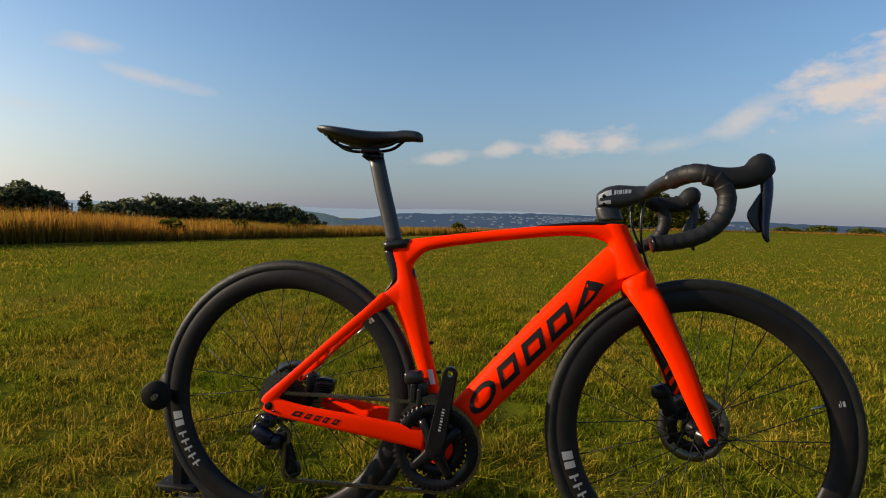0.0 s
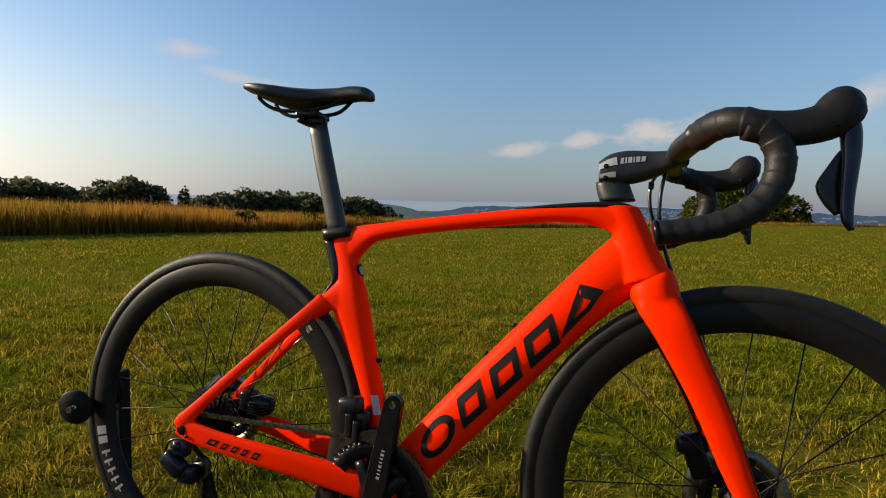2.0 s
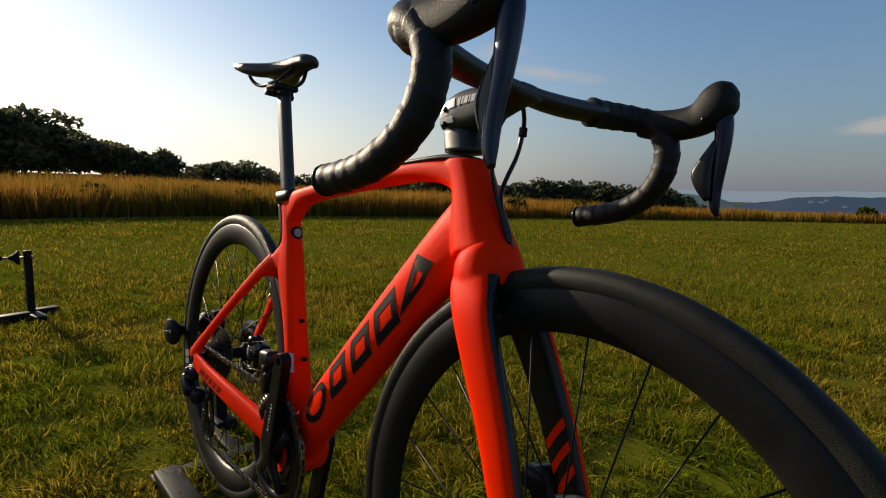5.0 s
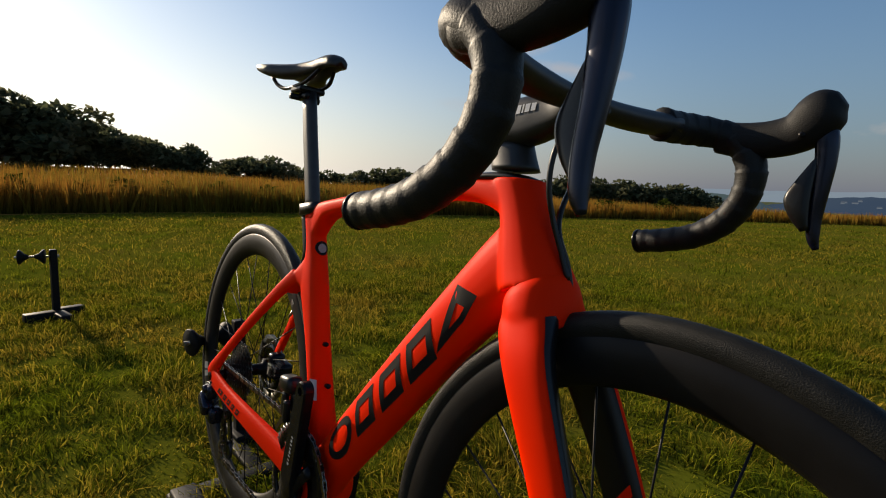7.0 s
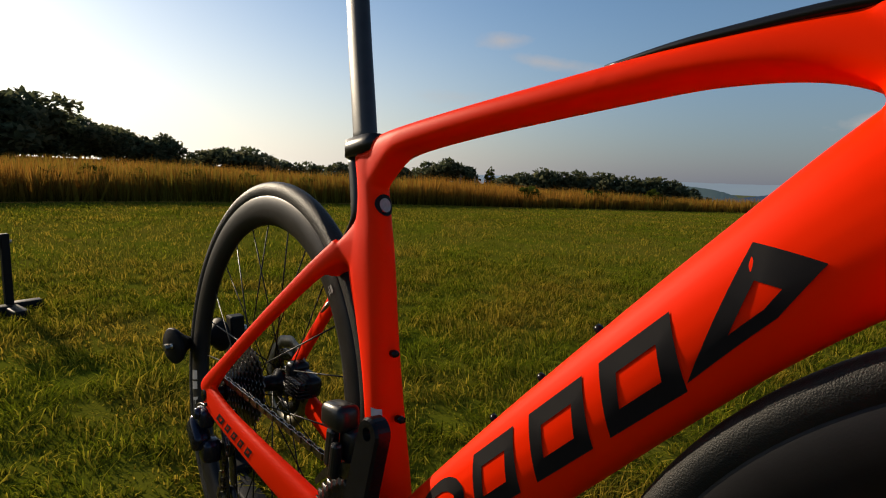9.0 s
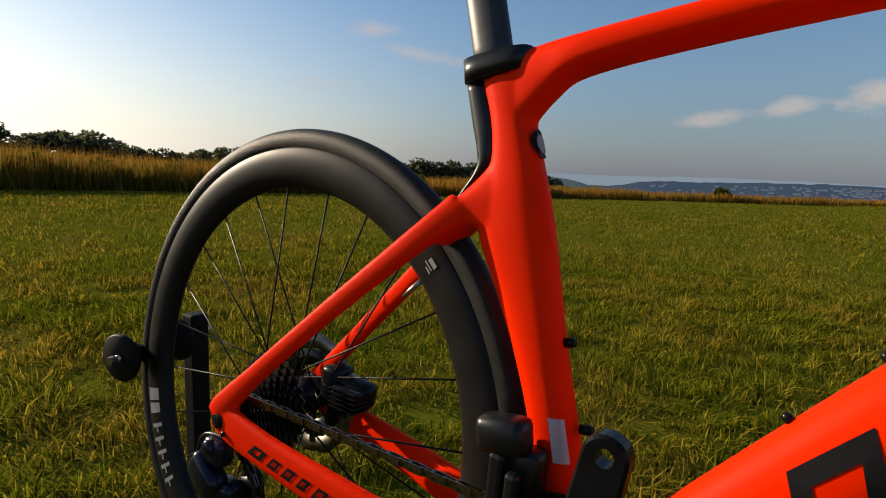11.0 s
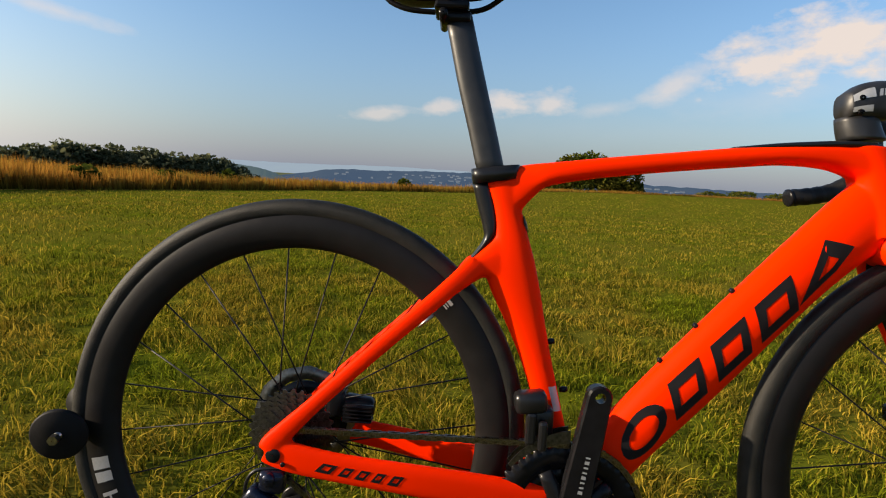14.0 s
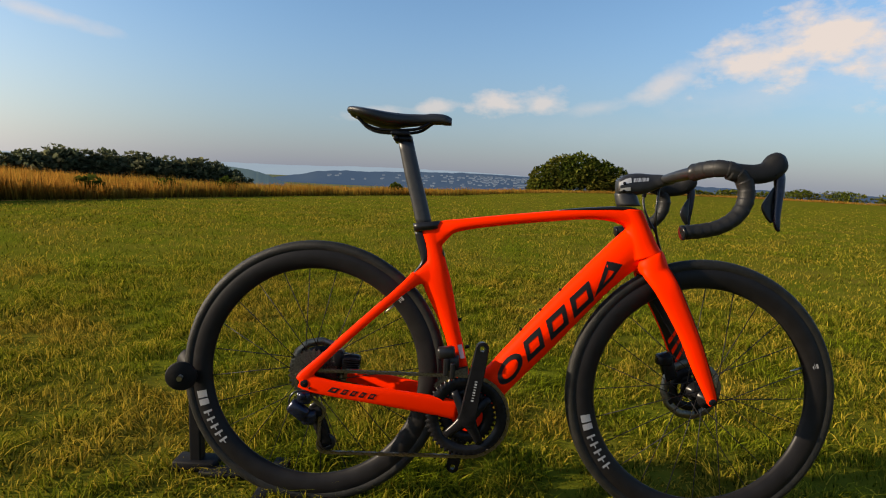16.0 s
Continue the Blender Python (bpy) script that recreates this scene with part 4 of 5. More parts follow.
# aero bar: flat tops that widen and sweep forward into the round drops
bar = part("handlebar", tube("handlebar", [(0.8760, -0.15, 0.8830), (0.8660, -0.10, 0.8800), (0.8620, -0.05, 0.8780), (0.8620, 0, 0.8780), (0.8620, 0.05, 0.8780), (0.8660, 0.10, 0.8800), (0.8760, 0.15, 0.8830)], [0.0205, 0.0205, 0.019, 0.0165, 0.019, 0.0205, 0.0205], CARBON, 4, 16, 0.62, (0, 0, 1), 2.2), None, bike, "black drop handlebar with wrapped tape", BARS)
for side in (-1, 1):
    y = side
    pts = [(0.8730, y * 0.135, 0.8825), (0.8790, y * 0.165, 0.8840), (0.8890, y * 0.188, 0.8850), (0.9010, y * 0.202, 0.8840), (0.9150, y * 0.208, 0.8810), (0.9300, y * 0.209, 0.8740), (0.9430, y * 0.209, 0.8590), (0.9490, y * 0.210, 0.8360), (0.9440, y * 0.212, 0.8080), (0.9260, y * 0.215, 0.7820), (0.8950, y * 0.218, 0.7620), (0.8600, y * 0.218, 0.7520), (0.8200, y * 0.219, 0.7460)]
    line = smoothed(pts, 12)
    seg = np.r_[0, np.cumsum(np.linalg.norm(np.diff(line, axis=0), axis=1))]
    radius = []
    for u in seg:
        wrap = (u % 0.021) / 0.021
        thick = np.interp(u, [0, 0.05, 0.09, 0.20, 0.34], [0.0185, 0.0180, 0.0168, 0.0155, 0.0142])
        radius.append(float(thick) + 0.0012 * (1 - wrap) ** 1.5)
    part("bar_tape", tube("bar_tape", line, radius, TAPE, 1, 16, 1.0, (0, 0, 1)), None, bar, "wound black tape")
    part("end_plug", tube("end_plug", [(0.8200, y * 0.219, 0.7460), (0.8160, y * 0.219, 0.7454), (0.8140, y * 0.219, 0.7451)], [0.0158, 0.0158, 0.012], GLOSS, 1, 16), None, bar)
    hood = part("brake_hood", tube("brake_hood", [(0.9100, y * 0.209, 0.8790), (0.9380, y * 0.208, 0.8745), (0.9640, y * 0.207, 0.8745), (0.9860, y * 0.206, 0.8790), (1.0000, y * 0.204, 0.8870), (1.0110, y * 0.202, 0.8985), (1.0200, y * 0.200, 0.9065), (1.0280, y * 0.199, 0.9120)], [0.0185, 0.0200, 0.0205, 0.0215, 0.0238, 0.0245, 0.0205, 0.0095], HOOD, 5, 18, 0.80, power=2.3), None, bike, "black rubber brake hood", BARS)
    part("lever_pivot", lathe("lever_pivot", [(0.001, -0.0175), (0.003, -0.0175), (0.0035, -0.016), (0.0035, 0.016), (0.003, 0.0175), (0.001, 0.0175)], GLOSS, 12, (1.0000, y * 0.204, 0.8750)), None, hood)
    part("brake_lever", tube("brake_lever", [(1.0080, y * 0.202, 0.8940), (1.0180, y * 0.202, 0.8770), (1.0205, y * 0.203, 0.8520), (1.0195, y * 0.204, 0.8220), (1.0175, y * 0.206, 0.7920), (1.0185, y * 0.207, 0.7700), (1.0225, y * 0.208, 0.7580)], [0.010, 0.0112, 0.0102, 0.0085, 0.0072, 0.0060, 0.0030], BLUEBLACK, 5, 12, 0.75, power=2.6), None, hood, "glossy blue-black lever blade")
    part("shift_paddle", Blade([(1.0150, 0.8540, 1.0085, 0.8470, y * 0.199, 0.003), (1.0150, 0.8380, 0.9975, 0.8280, y * 0.198, 0.004), (1.0140, 0.8150, 0.9890, 0.8090, y * 0.197, 0.004), (1.0140, 0.7960, 0.9960, 0.7900, y * 0.198, 0.004), (1.0150, 0.7780, 1.0080, 0.7750, y * 0.200, 0.003)], 4, 2.6, 14).mesh("shift_paddle", (BLACK_PAINT,)), None, hood)

# cables from under the bar's middle, clipped together, into the head tube
part("cable", tube("cable", [(0.856, 0.000, 0.872), (0.848, -0.004, 0.852), (0.842, -0.012, 0.825), (0.841, -0.012, 0.790), (0.846, -0.004, 0.756), (0.855, 0.002, 0.728), (0.866, 0.006, 0.698)], 0.0030, BLACK_PAINT, 6, 8), None, bike, "black cable", BARS)
part("cable", tube("cable", [(0.854, 0.014, 0.872), (0.842, 0.036, 0.862), (0.832, 0.050, 0.844), (0.831, 0.044, 0.810), (0.838, 0.018, 0.772), (0.849, 0.003, 0.746), (0.860, 0.009, 0.715), (0.868, 0.010, 0.690)], 0.0030, BLACK_PAINT, 6, 8), None, bike, "black cable", BARS)
part("cable_clip", block("cable_clip", (0.009, 0.009, 0.013), (0.832, 0.050, 0.842), GLOSS, 0.002), None, bike, "", BARS)


# ---- wheels ----
TYRE_R, RIM_IN = 0.3405, 0.268


def wheel(name, centre, flange_l, flange_r, m, turn, size, small):
    """A deep carbon wheel: rim, tyre, hub, crossed spokes, brake disc, valve, printed marks."""
    c = centre
    prof = [(0.3195, -0.0095), (0.314, -0.0125), (0.300, -0.0138), (0.285, -0.0120), (0.274, -0.0075), (RIM_IN, -0.002), (RIM_IN, 0.002), (0.274, 0.0075), (0.285, 0.0120), (0.300, 0.0138), (0.314, 0.0125), (0.3195, 0.0095)]
    w = part(name, lathe(name, prof, RIM, 120, (0, 0, 0), closed=True), None, bike, "deep matt black carbon wheel", m @ Matrix.Translation(c) @ Matrix.Rotation(radians(turn), 4, "Y") @ Matrix.Diagonal((size, 1, size, 1)))
    tyre = [(0.3145 + 0.0, -0.0105), (0.320, -0.0135)] + [(0.3265 + 0.014 * math.sin(a), -0.0142 * math.cos(a)) for a in np.linspace(0, math.pi, 15)] + [(0.320, 0.0135), (0.3145, 0.0105)]
    part("tyre", lathe("tyre", tyre, RUBBER, 140), None, w, "black road tyre with a worn brown tread line")
    part("hub", lathe("hub", [(0.001, -0.052), (0.012, -0.052), (0.013, flange_r - 0.006), (0.024, flange_r - 0.003), (0.024, flange_r + 0.001), (0.014, flange_r + 0.006), (0.0125, 0), (0.014, flange_l - 0.006), (0.024, flange_l - 0.001), (0.024, flange_l + 0.003), (0.013, flange_l + 0.006), (0.012, 0.052), (0.001, 0.052)], GLOSS, 30), None, w, "black hub")
    n = 24
    for k in range(n):
        a = 2 * math.pi * k / n
        fy = flange_r if k % 2 else flange_l
        off = radians(68) * (1 if (k // 2) % 2 else -1)
        p0 = (0.0235 * math.cos(a + off), fy, 0.0235 * math.sin(a + off))
        p1 = ((RIM_IN + 0.003) * math.cos(a), 0.001 * (1 if fy > 0 else -1), (RIM_IN + 0.003) * math.sin(a))
        part("spoke", tube("spoke", [p0, tuple((np.array(p0) + p1) / 2), p1], 0.00115, RIM, 1, 6), None, w)
    va = radians(small + 1 + turn)
    part("valve", tube("valve", [(RIM_IN * math.cos(va), 0, RIM_IN * math.sin(va)), ((RIM_IN - 0.018) * math.cos(va), 0, (RIM_IN - 0.018) * math.sin(va)), ((RIM_IN - 0.030) * math.cos(va), 0, (RIM_IN - 0.030) * math.sin(va))], [0.003, 0.0028, 0.0016], STEEL, 1, 8), None, w, "bright valve stem")
    # brake disc on the far side: a slotted ring on a dark carrier
    verts, faces, seg = [], [], 48
    for k in range(seg):
        a = 2 * math.pi * k / seg
        wav = 0.0012 * math.sin(a * 12)
        for r, y in ((0.0795 + wav, 0.0450), (0.0585 + wav, 0.0450), (0.0585 + wav, 0.0468), (0.0795 + wav, 0.0468)):
            verts.append((r * math.cos(a), y, r * math.sin(a)))
    for k in range(seg):
        for j in range(4):
            a, b = k * 4 + j, k * 4 + (j + 1) % 4
            c2, d2 = ((k + 1) % seg) * 4 + (j + 1) % 4, ((k + 1) % seg) * 4 + j
            faces.append((a, b, c2, d2))
    disc = part("brake_disc", mesh_of("brake_disc", verts, faces, True, (ROTOR,)), None, w, "slotted steel brake disc")
    arms = [block("a", (0.052, 0.0022, 0.013), (0.042, 0.0459, 0), None, 0.0008)]
    arms = [bm_turn(arms[0], k * 72) for k in range(5)]
    part("disc_carrier", joined("disc_carrier", arms + [lathe("f", [(0.036, 0.0440), (0.0575, 0.0446), (0.0575, 0.0472), (0.036, 0.0478)], None, 36, closed=True), lathe("r", [(0.014, 0.043), (0.026, 0.043), (0.026, 0.049), (0.014, 0.049)], None, 24, closed=True)], GLOSS), None, w)
    # grey print on the rim: two bold blocks and a row of thin ones, in two places, plus a small block
    bold = [(0.0, 3.6, 0.284, 0.308), (4.4, 7.4, 0.284, 0.308)] + [(10.5 + 4.0 * k, 11.6 + 4.0 * k, 0.284, 0.306) for k in range(5)] + [(11.6 + 4.0 * k, 13.2 + 4.0 * k, 0.294, 0.297) for k in range(5)]
    fine = [(0.0, 1.6, 0.288, 0.290), (0.2, 2.6, 0.292, 0.2935), (0.0, 2.2, 0.296, 0.301)]
    for base, marks in ((192 + turn, bold), (small + turn, fine)):
        for a0, a1, r0, r1 in marks:
            q, fs = [], []
            for k, a in enumerate(np.linspace(radians(base + a0), radians(base + a1), 5)):
                for r in (r0, (r0 + r1) / 2, r1):
                    q.append((r * math.cos(a), -np.interp(r, [0.274, 0.285, 0.300, 0.314], [0.0075, 0.0120, 0.0138, 0.0125]) - 0.0007, r * math.sin(a)))
            for k in range(4):
                for j in range(2):
                    fs.append((3 * k + j, 3 * k + j + 1, 3 * k + j + 4, 3 * k + j + 3))
            part("printed_mark", mesh_of("printed_mark", q, fs, True, (GREY_PRINT,)), None, w, "grey printed block")
    return w


def bm_turn(me, deg):
    m2 = me.copy()
    m2.transform(Matrix.Rotation(radians(deg), 4, "Y"))
    return m2


rear = wheel("rear_wheel", (AXLE_R[0] + 0.003, 0.014, AXLE_R[2] + 0.004), 0.030, -0.019, Matrix(), 10, 0.998, 42)
front = wheel("front_wheel", AXLE_F, 0.024, -0.034, STEER, 0, 0.998, 16)

# cassette
teeth = []
for k, (n, y) in enumerate(((30, -0.022), (27, -0.0258), (24, -0.0296), (21, -0.0334), (19, -0.0372), (17, -0.041), (15, -0.0448), (14, -0.0486), (13, -0.0524), (12, -0.056), (11, -0.0596))):
    r = n * 0.0127 / (2 * math.pi)
    verts, faces, seg = [], [], n * 4
    for j in range(seg):
        a, rr = 2 * math.pi * j / seg, r + (0.003 if j % 4 in (1, 2) else -0.002)
        for q, yy in ((rr, y), (r * 0.72, y), (r * 0.72, y + 0.0018), (rr, y + 0.0018)):
            verts.append((q * math.cos(a), yy, q * math.sin(a)))
    for j in range(seg):
        for i in range(4):
            a, b = j * 4 + i, j * 4 + (i + 1) % 4
            faces.append((a, b, ((j + 1) % seg) * 4 + (i + 1) % 4, ((j + 1) % seg) * 4 + i))
    part("sprocket", mesh_of("sprocket", verts, faces, False, (CASSETTE,)), None, rear)
part("freehub", lathe("freehub", [(0.001, -0.063), (0.016, -0.063), (0.018, -0.060), (0.018, -0.018), (0.001, -0.018)], GLOSS, 24), None, rear)


# ---- drive ----
def chainring(name, n, y, parent):
    r = n * 0.0127 / (2 * math.pi)
    verts, faces, seg = [], [], n * 4
    for j in range(seg):
        a, rr = 2 * math.pi * j / seg, r + (0.0035 if j % 4 in (1, 2) else -0.0025)
        for q, yy in ((rr, y), (r - 0.010, y - 0.002), (r - 0.030, y - 0.0045), (r - 0.030, y - 0.001), (rr, y + 0.0025)):
            verts.append((BB[0] + q * math.cos(a), yy, BB[2] + q * math.sin(a)))
    for j in range(seg):
        for i in range(5):
            a, b = j * 5 + i, j * 5 + (i + 1) % 5
            faces.append((a, b, ((j + 1) % seg) * 5 + (i + 1) % 5, ((j + 1) % seg) * 5 + i))
    return part(name, mesh_of(name, verts, faces, True, (GLOSS,)), None, parent)


tip = Vector((0.432, 0, 0.446))
ARM = Vector((tip.x - BB[0], 0, tip.z - BB[2]))
side_ax = Vector((ARM.z, 0, -ARM.x)).normalized()


def crank_mesh(sign, y0, y1):
    """One crank arm: a tapered rounded bar from the axle to its end, with the pedal eye through it."""
    bm = bmesh.new()
    d = ARM.normalized() * sign
    s = side_ax
    outline = []
    for k in range(13):
        a = math.pi * k / 12
        outline.append(Vector((BB[0], 0, BB[2])) - d * 0.021 * math.sin(a) + s * 0.021 * math.cos(a))
    for k in range(13):
        a = math.pi * k / 12
        outline.append(Vector((BB[0], 0, BB[2])) + d * (ARM.length + 0.0155 * math.sin(a)) - s * 0.0165 * math.cos(a))
    eye = Vector((BB[0], 0, BB[2])) + d * ARM.length
    n = len(outline)
    hole = [eye - d * 0.0068 * math.sin(math.pi * k / 12) + s * 0.0068 * math.cos(math.pi * k / 12) for k in range(13)]
    hole += [eye + d * 0.0068 * math.sin(math.pi * k / 12) - s * 0.0068 * math.cos(math.pi * k / 12) for k in range(13)]
    vo = [[bm.verts.new((p.x, y, p.z)) for p in outline] for y in (y0, y1)]
    rim2 = [bm.verts.new((eye.x + (p.x - eye.x) * 0.86, y0 - 0.003, eye.z + (p.z - eye.z) * 0.86)) for p in outline]
    vh = [[bm.verts.new((p.x, y, p.z)) for p in hole] for y in (y0 - 0.003, y1)]
    for k in range(n):
        j = (k + 1) % n
        bm.faces.new((vo[0][k], vo[0][j], vo[1][j], vo[1][k]))
        bm.faces.new((rim2[k], rim2[j], vo[0][j], vo[0][k]))
        bm.faces.new((vh[0][k], vh[0][j], rim2[j], rim2[k]))
        bm.faces.new((vh[1][j], vh[0][j], vh[0][k], vh[1][k]))
        bm.faces.new((vo[1][k], vo[1][j], vh[1][j], vh[1][k]))
    bmesh.ops.recalc_face_normals(bm, faces=bm.faces)
    me = bpy.data.meshes.new("crank_arm")
    bm.to_mesh(me)
    bm.free()
    me.materials.append(GLOSS)
    return me


crank = part("crank_arm", crank_mesh(1, -0.066, -0.052), None, bike, "gloss black crank arm with an open pedal eye")
left_crank = part("crank_arm", crank_mesh(-1, 0.066, 0.052), None, bike, "gloss black crank arm with an open pedal eye")
for k in range(8):
    p = Vector((BB[0], 0, BB[2])) + ARM.normalized() * (0.048 + 0.0068 * k) + side_ax * 0.002
    a, b = ARM.normalized() * (0.0012 if k % 3 else 0.0022), side_ax * 0.0030
    part("printed_mark", mesh_of("printed_mark", [(q.x, -0.0695, q.z) for q in (p - a - b, p + a - b, p + a + b, p - a + b)], [(0, 1, 2, 3)], False, (GREY_PRINT,)), None, crank, "pale grey printed bar")
spider = []
for k in range(4):
    a = math.atan2(ARM.z, ARM.x) + radians((38, 142, 218, 322)[k])
    e = (BB[0] + 0.072 * math.cos(a), -0.050, BB[2] + 0.072 * math.sin(a))
    spider.append(tube("s", [(BB[0] + 0.012 * math.cos(a), -0.056, BB[2] + 0.012 * math.sin(a)), ((BB[0] + e[0]) / 2, -0.055, (BB[2] + e[2]) / 2), e], [0.018, 0.013, 0.010], n=10, steps=3, flat=0.5))
part("spider", joined("spider", spider + [lathe("h", [(0.001, -0.068), (0.012, -0.068), (0.022, -0.064), (0.024, -0.045), (0.001, -0.045)], None, 28, BB)], GLOSS), None, crank)
chainring("outer_chainring", 50, -0.046, crank)
chainring("inner_chainring", 34, -0.039, crank)

RING_R, SMALL_R = 50 * 0.0127 / (2 * math.pi), 13 * 0.0127 / (2 * math.pi)
CY0, CY1 = -0.0455, -0.0515
UP_P, LOW_P = (0.030, 0.265), (0.060, 0.187)
path = []
for a in np.linspace(radians(-95), radians(97), 40):
    path.append((BB[0] + RING_R * math.cos(a), CY0, BB[2] + RING_R * math.sin(a)))
for a in np.linspace(radians(97), radians(250), 14):
    path.append((AXLE_R[0] + SMALL_R * math.cos(a), CY1, AXLE_R[2] + SMALL_R * math.sin(a)))
for a in np.linspace(radians(30), radians(-60), 6):
    path.append((UP_P[0] + 0.022 * math.cos(a), CY1, UP_P[1] + 0.022 * math.sin(a)))
for a in np.linspace(radians(150), radians(275), 8):
    path.append((LOW_P[0] + 0.022 * math.cos(a), CY1, LOW_P[1] + 0.022 * math.sin(a)))
path.append(path[0])
path = np.array(path)
seg = np.r_[0, np.cumsum(np.linalg.norm(np.diff(path, axis=0), axis=1))]
count = int(seg[-1] / 0.0127)
outer = joined("link", [block("p", (0.0165, 0.0012, 0.0078), (0, s * 0.0029, 0), None, 0) for s in (-1, 1)] + [lathe("r", [(0.001, -0.0032), (0.0022, -0.0032), (0.0022, 0.0032), (0.001, 0.0032)], None, 8, (-0.006, 0, 0))], CHAIN)
inner_l = joined("link", [block("p", (0.0150, 0.0012, 0.0072), (0, s * 0.0017, 0), None, 0) for s in (-1, 1)] + [lathe("r", [(0.001, -0.0022), (0.0038, -0.0022), (0.0038, 0.0022), (0.001, 0.0022)], None, 8, (-0.006, 0, 0))], CHAIN)
chain = None
for k in range(count):
    u = (k + 0.5) * seg[-1] / count
    p = np.array([np.interp(u, seg, path[:, i]) for i in range(3)])
    q = np.array([np.interp(min(u + 0.004, seg[-1]), seg, path[:, i]) for i in range(3)])
    m = pose(*p, 0, -math.degrees(math.atan2(q[2] - p[2], q[0] - p[0])), 0)
    if chain is None:
        chain = part("chain", outer, None, bike, "oiled steel chain", m)
        base_m = m.inverted()
    else:
        part("link", inner_l if k % 2 else outer, None, chain, "", base_m @ m)

# rear derailleur
mech = part("rear_derailleur", joined("rear_derailleur", [block("a", (0.034, 0.022, 0.030), (0.006, -0.072, 0.306), None, 0.006), block("b", (0.052, 0.026, 0.034), (-0.006, -0.076, 0.276), None, 0.008, Matrix.Rotation(radians(35), 4, "Y")), block("c", (0.036, 0.028, 0.036), (0.018, -0.064, 0.256), None, 0.008), lathe("p", [(0.001, -0.088), (0.008, -0.088), (0.009, -0.084), (0.009, -0.06), (0.001, -0.06)], None, 16, (0.004, 0, 0.312))], BLUEBLACK), None, bike, "blue-black electronic derailleur")
for p in (UP_P, LOW_P):
    part("pulley", lathe("pulley", [(0.004, -0.044), (0.019, -0.044), (0.021, -0.042), (0.021, -0.040), (0.019, -0.038), (0.004, -0.038)], BLACK_PAINT, 22, (p[0], 0, p[1]), closed=True), None, mech)
for y in (-0.047, -0.035):
    part("cage_plate", tube("cage_plate", [(UP_P[0] - 0.004, y, UP_P[1] + 0.008), ((UP_P[0] + LOW_P[0]) / 2 - 0.003, y, (UP_P[1] + LOW_P[1]) / 2), (LOW_P[0] + 0.002, y, LOW_P[1] - 0.008)], [0.012, 0.016, 0.012], GLOSS, 4, 12, 0.10), None, mech)
part("mech_cable", tube("mech_cable", [(0.03, -0.07, 0.324), (-0.018, -0.074, 0.318), (-0.030, -0.074, 0.288), (-0.014, -0.074, 0.268)], 0.0025, BLACK_PAINT, 5, 8), None, mech)

# front derailleur
fm = part("front_derailleur", joined("front_derailleur", [block("a", (0.044, 0.030, 0.030), (0.345, -0.044, 0.428), None, 0.008, Matrix.Rotation(radians(-8), 4, "Y")), block("b", (0.030, 0.026, 0.040), (0.363, -0.034, 0.400), None, 0.006), block("c", (0.014, 0.012, 0.044), (0.346, -0.052, 0.394), None, 0.004), block("d", (0.012, 0.012, 0.040), (0.362, -0.056, 0.386), None, 0.004)], BLACK_PAINT), None, bike, "black electronic front derailleur")
for y, mat, nm in ((-0.0535, CASSETTE, "cage_plate"), (-0.037, CASSETTE, "cage_plate")):
    v = []
    for k in range(9):
        a = radians(92 + 6.0 * k)
        for r in (RING_R + 0.022 - 0.012 * k / 8, RING_R + 0.004):
            v.append((BB[0] + r * math.cos(a), y, BB[2] + r * math.sin(a)))
    v += [(x, y + 0.0016, z) for x, _, z in v[:18]]
    f = [(2 * k, 2 * k + 1, 2 * k + 3, 2 * k + 2) for k in range(8)]
    f += [(18 + 2 * k + 2, 18 + 2 * k + 3, 18 + 2 * k + 1, 18 + 2 * k) for k in range(8)] + [(2 * k, 2 * k + 2, 18 + 2 * k + 2, 18 + 2 * k) for k in range(8)]
    part(nm, mesh_of(nm, v, f, False, (mat,)), None, fm, "worn steel cage plate")

# brake calipers
part("rear_caliper", joined("rear_caliper", [block("a", (0.070, 0.030, 0.034), (0.085, 0.052, 0.372), None, 0.009, Matrix.Rotation(radians(6), 4, "Y")), block("b", (0.030, 0.034, 0.044), (0.062, 0.050, 0.376), None, 0.008), block("c", (0.044, 0.010, 0.012), (0.10, 0.030, 0.375), None, 0.003)], GLOSS), None, bike, "gloss black brake caliper")
part("front_caliper", joined("front_caliper", [block("a", (0.034, 0.030, 0.074), (0.926, 0.054, 0.398), None, 0.009, Matrix.Rotation(radians(-18), 4, "Y")), block("b", (0.040, 0.032, 0.030), (0.915, 0.052, 0.415), None, 0.008)], GLOSS), None, bike, "gloss black brake caliper", STEER)
for k in range(5):
    part("cooling_fin", block("cooling_fin", (0.044, 0.026, 0.0022), (0.097 , 0.036, 0.356 + 0.0055 * k), GLOSS, 0.0006), None, bike)


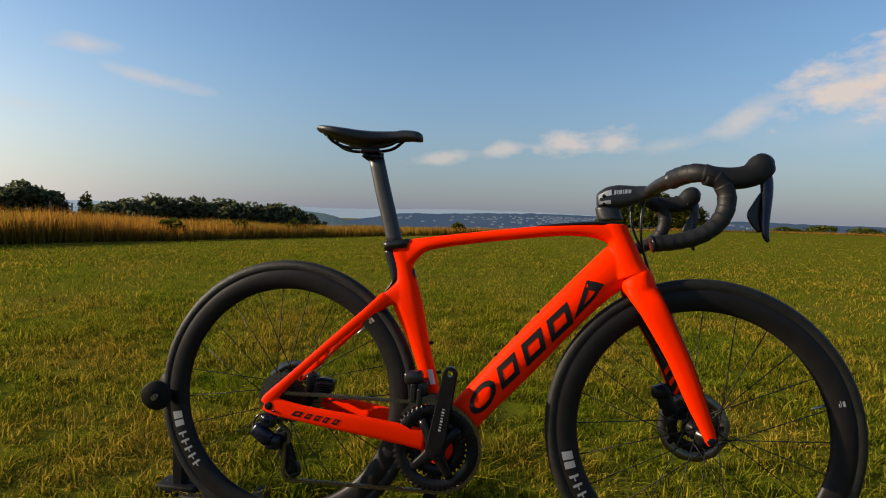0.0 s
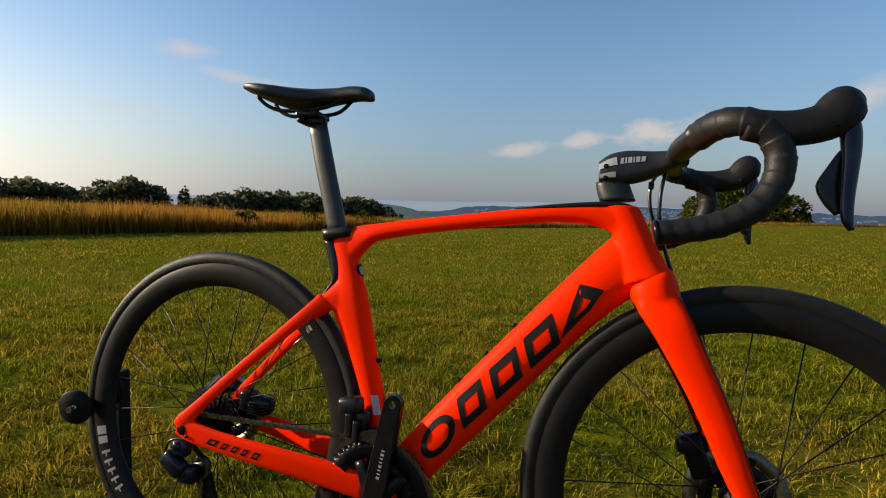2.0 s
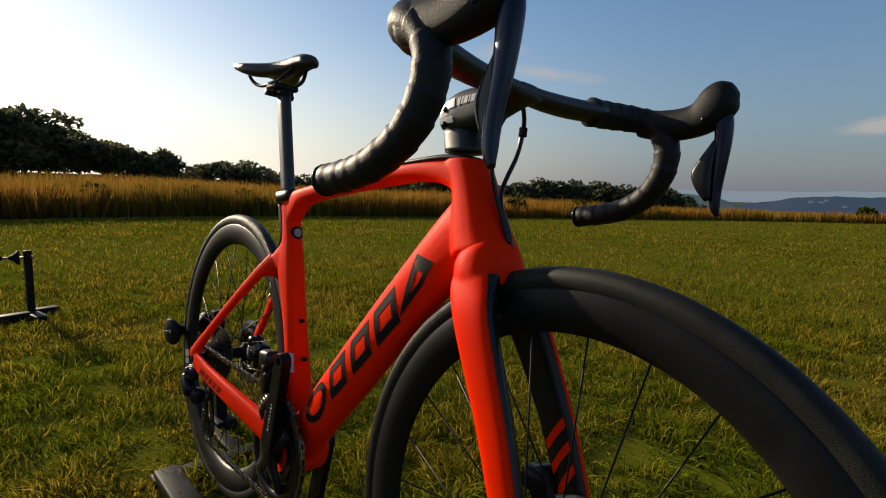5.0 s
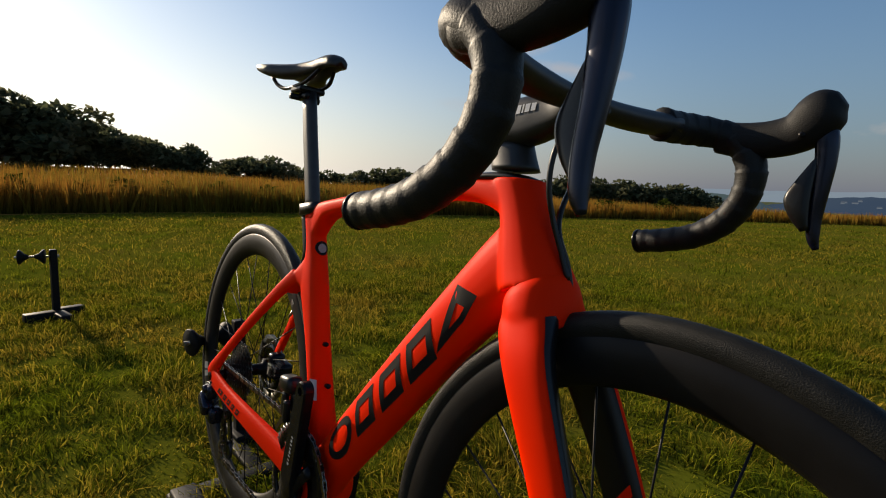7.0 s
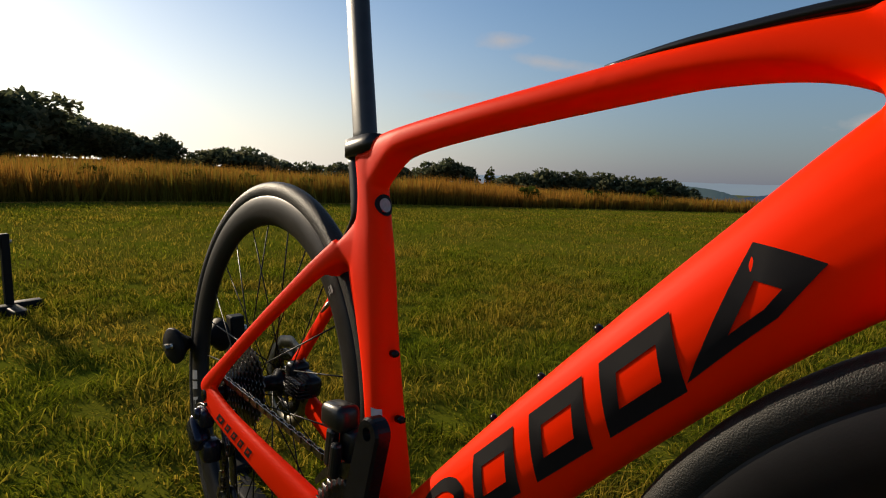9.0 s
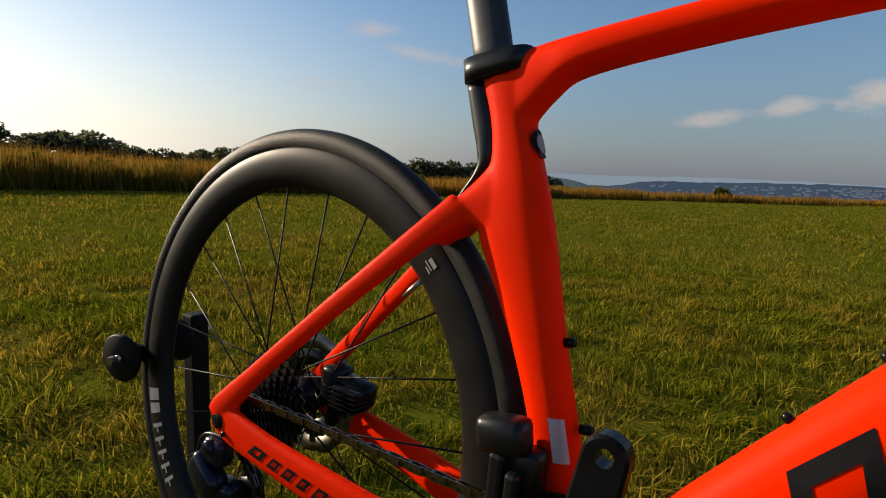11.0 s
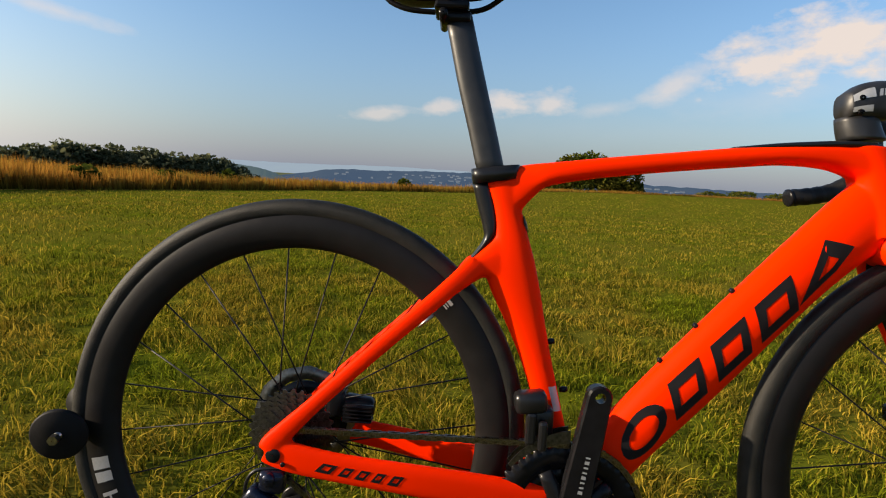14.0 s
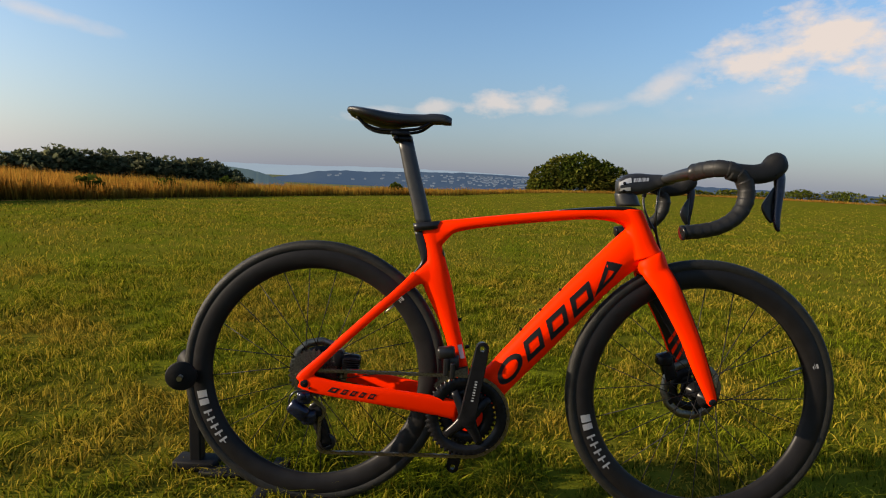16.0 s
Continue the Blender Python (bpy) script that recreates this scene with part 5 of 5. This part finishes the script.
# ---- wheel stands ----
def wheel_stand(m, head, feet, label):
    """A display stand: a post with a rod and two mushroom rollers, on a low steel base."""
    st = thing("wheel_stand", label, "bike stand", m, "wheel stands")
    part("post", block("post", (0.032, 0.032, 0.355), (0, 0, 0.19), STAND, 0.004), None, st)
    hm = pose(0, 0, 0.331, 0, 0, head)
    part("rod", lathe("rod", [(0.001, -0.155), (0.0055, -0.155), (0.0055, 0.018), (0.009, 0.019), (0.009, 0.026), (0.001, 0.026)], STEEL, 14), None, st, "thin steel rod", hm)
    for y, s in ((-0.050, 1), (-0.132, -1)):
        part("roller", lathe("roller", [(0.006, y - s * 0.030), (0.010, y - s * 0.026), (0.019, y - s * 0.010), (0.035, y + s * 0.005), (0.0375, y + s * 0.009), (0.0375, y + s * 0.013), (0.035, y + s * 0.0155), (0.008, y + s * 0.016), (0.006, y + s * 0.016)], STAND, 36), None, st, "black mushroom-shaped roller", hm)
    part("nut", lathe("nut", [(0.001, -0.163), (0.007, -0.163), (0.007, -0.153), (0.001, -0.153)], STEEL, 6, smooth=False), None, st, "bright nut", hm)
    for name, x, y, sx, sy, h in feet:
        part(name, block(name, (sx, sy, h), (x, y, h / 2 + 0.002), STAND, 0.006), None, st)
    return st


BAR = "foot_bar"
wheel_stand(pose(-0.352, 0.140, 0.0, 0, 0, 0), 13, [(BAR, 0.0, 0.0, 0.12, 0.06, 0.03), (BAR, 0.12, -0.03, 0.19, 0.045, 0.018), (BAR, 0.235, -0.10, 0.05, 0.30, 0.018), (BAR, 0.36, -0.215, 0.27, 0.06, 0.034)], "black steel wheel stand gripping the bicycle's rear tyre")
wheel_stand(pose(-2.23, -0.19, 0.0, 0, 0, -78), 66, [(BAR, 0.075, 0.03, 0.15, 0.06, 0.045), (BAR, -0.065, -0.02, 0.13, 0.06, 0.045), (BAR, 0.0, 0.09, 0.06, 0.16, 0.04)], "empty black steel wheel stand standing on mown grass")

# the prints lie on the moulded frame
for ob in body.children:
    if ob.name.startswith("printed_mark"):
        lie = ob.modifiers.new("lie_on_frame", "SHRINKWRAP")
        lie.target, lie.offset = body, 0.0007



# ---- grass ----
def scatter(n, r0, r1, power, az0=-180.0, az1=180.0, cx=0.25, cy=0.2):
    """n places between two distances from the bicycle, thinner outwards."""
    a = np.radians(np.random.uniform(az0, az1, n))
    r = r0 + (r1 - r0) * np.random.uniform(0, 1, n) ** power
    thin = np.random.uniform(0, 1, n) < np.clip((r1 - r) / (0.45 * (r1 - r0)), 0, 1)
    a, r = a[thin], r[thin]
    return np.c_[cx - np.sin(a) * r, cy + np.cos(a) * r]


def lawn(name, xy, tall, wide, lean, label):
    n = len(xy)
    az = np.degrees(np.arctan2(-(xy[:, 0] - RIM_X), xy[:, 1] - RIM_Y))
    keep = np.hypot(xy[:, 0] - RIM_X, xy[:, 1] - RIM_Y) < edge_at(az)
    xy = xy[keep]
    n = len(xy)
    patch = np.array([noise.noise((x * 1.7, y * 1.7, 0)) for x, y in xy])
    tuft = np.array([noise.noise((x * 6.5, y * 6.5, 9)) for x, y in xy])
    fine = np.array([noise.noise((x * 15, y * 15, 4)) for x, y in xy])
    full = np.random.uniform(0, 1, n) < np.clip(1.2 + 1.0 * tuft + 0.8 * fine, 0.5, 1)
    xy, patch, tuft, fine = xy[full], patch[full], tuft[full], fine[full]
    n = len(xy)
    h = tall * np.random.uniform(0.4, 1.25, n) * np.clip(1 + 0.5 * patch + 1.1 * tuft + 0.5 * fine, 0.25, 2.4)
    # each tuft leans its own way
    a = np.array([noise.noise((x * 5, y * 5, 20)) for x, y in xy]) * 9 + np.random.normal(0, 1.1, n)
    tilt = np.abs(np.random.normal(0, lean, n))
    base = np.c_[xy, np.full(n, -0.004)]
    tip = base + np.c_[np.cos(a) * tilt * h, np.sin(a) * tilt * h, h]
    bend = np.c_[-np.cos(a) * tilt * h * 0.22, -np.sin(a) * tilt * h * 0.22, 0.12 * h]
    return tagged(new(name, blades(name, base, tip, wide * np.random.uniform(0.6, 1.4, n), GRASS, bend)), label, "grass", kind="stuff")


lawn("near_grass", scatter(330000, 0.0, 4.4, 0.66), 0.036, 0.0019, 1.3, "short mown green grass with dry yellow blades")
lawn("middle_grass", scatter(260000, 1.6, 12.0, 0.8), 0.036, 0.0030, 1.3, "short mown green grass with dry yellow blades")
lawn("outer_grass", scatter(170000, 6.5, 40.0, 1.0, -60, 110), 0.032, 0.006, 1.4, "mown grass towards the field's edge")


def tall_grass(name, n, depth, tall, wide, az0, az1, label):
    """Uncut grass in a belt beyond the lawn's edge, with leaning stems and feathery heads."""
    az = np.random.uniform(az0, az1, n)
    r = edge_at(az) + 0.15 + depth * np.random.uniform(0, 1, n) ** 1.7
    a = np.radians(az)
    x, y = RIM_X - np.sin(a) * r, RIM_Y + np.cos(a) * r
    z = np.array([height(q, s) for q, s in zip(az, r)])
    clump = np.array([noise.noise((p * 0.5, q * 0.5, 3)) for p, q in zip(x, y)])
    scale = np.interp(az, [-60, -15, 5, 25, 40, 60, 110], [0.35, 0.40, 0.55, 0.7, 1.0, 1.15, 1.2])
    h = tall * scale * np.random.uniform(0.6, 1.15, n) * (1 + 0.4 * clump)
    t = np.random.uniform(0, 2 * np.pi, n)
    lean = np.abs(np.random.normal(0, 0.22, n))
    base = np.c_[x, y, z - 0.02]
    tip = base + np.c_[np.cos(t) * lean * h, np.sin(t) * lean * h, h]
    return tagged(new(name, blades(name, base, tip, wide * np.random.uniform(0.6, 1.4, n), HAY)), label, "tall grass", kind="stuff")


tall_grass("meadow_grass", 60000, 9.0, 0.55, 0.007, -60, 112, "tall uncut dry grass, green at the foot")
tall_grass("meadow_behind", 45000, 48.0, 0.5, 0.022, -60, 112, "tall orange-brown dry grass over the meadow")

# darker weeds standing up out of the meadow's edge
weeds = []
for k, az in enumerate((88, 83, 79.5, 76, 71, 66, 60, 52, 36.5, 30, 24.5, 6.5)):
    d, r = direction(az, 0), float(edge_at(az)) + 0.9
    x, y = RIM_X + d.x * r, RIM_Y + d.y * r
    w = thing("weed", "dark green leafy weed in the tall grass", "weed", pose(x, y, height(az, r) - 0.03, 0, 0, k * 40), "weeds at the meadow's edge")
    s = (0.72, 0.6, 0.75, 0.62, 0.7, 0.6, 0.6, 0.6, 0.55, 0.5, 0.55, 0.5)[k]
    part("foliage", crown_mesh("foliage", [(0, 0, s * 0.45, 0.28, 0.28, s * 0.5), (0.2, 0.1, s * 0.35, 0.25, 0.2, s * 0.35)], 420, 0.10, BUSH, 500 + k), None, w)
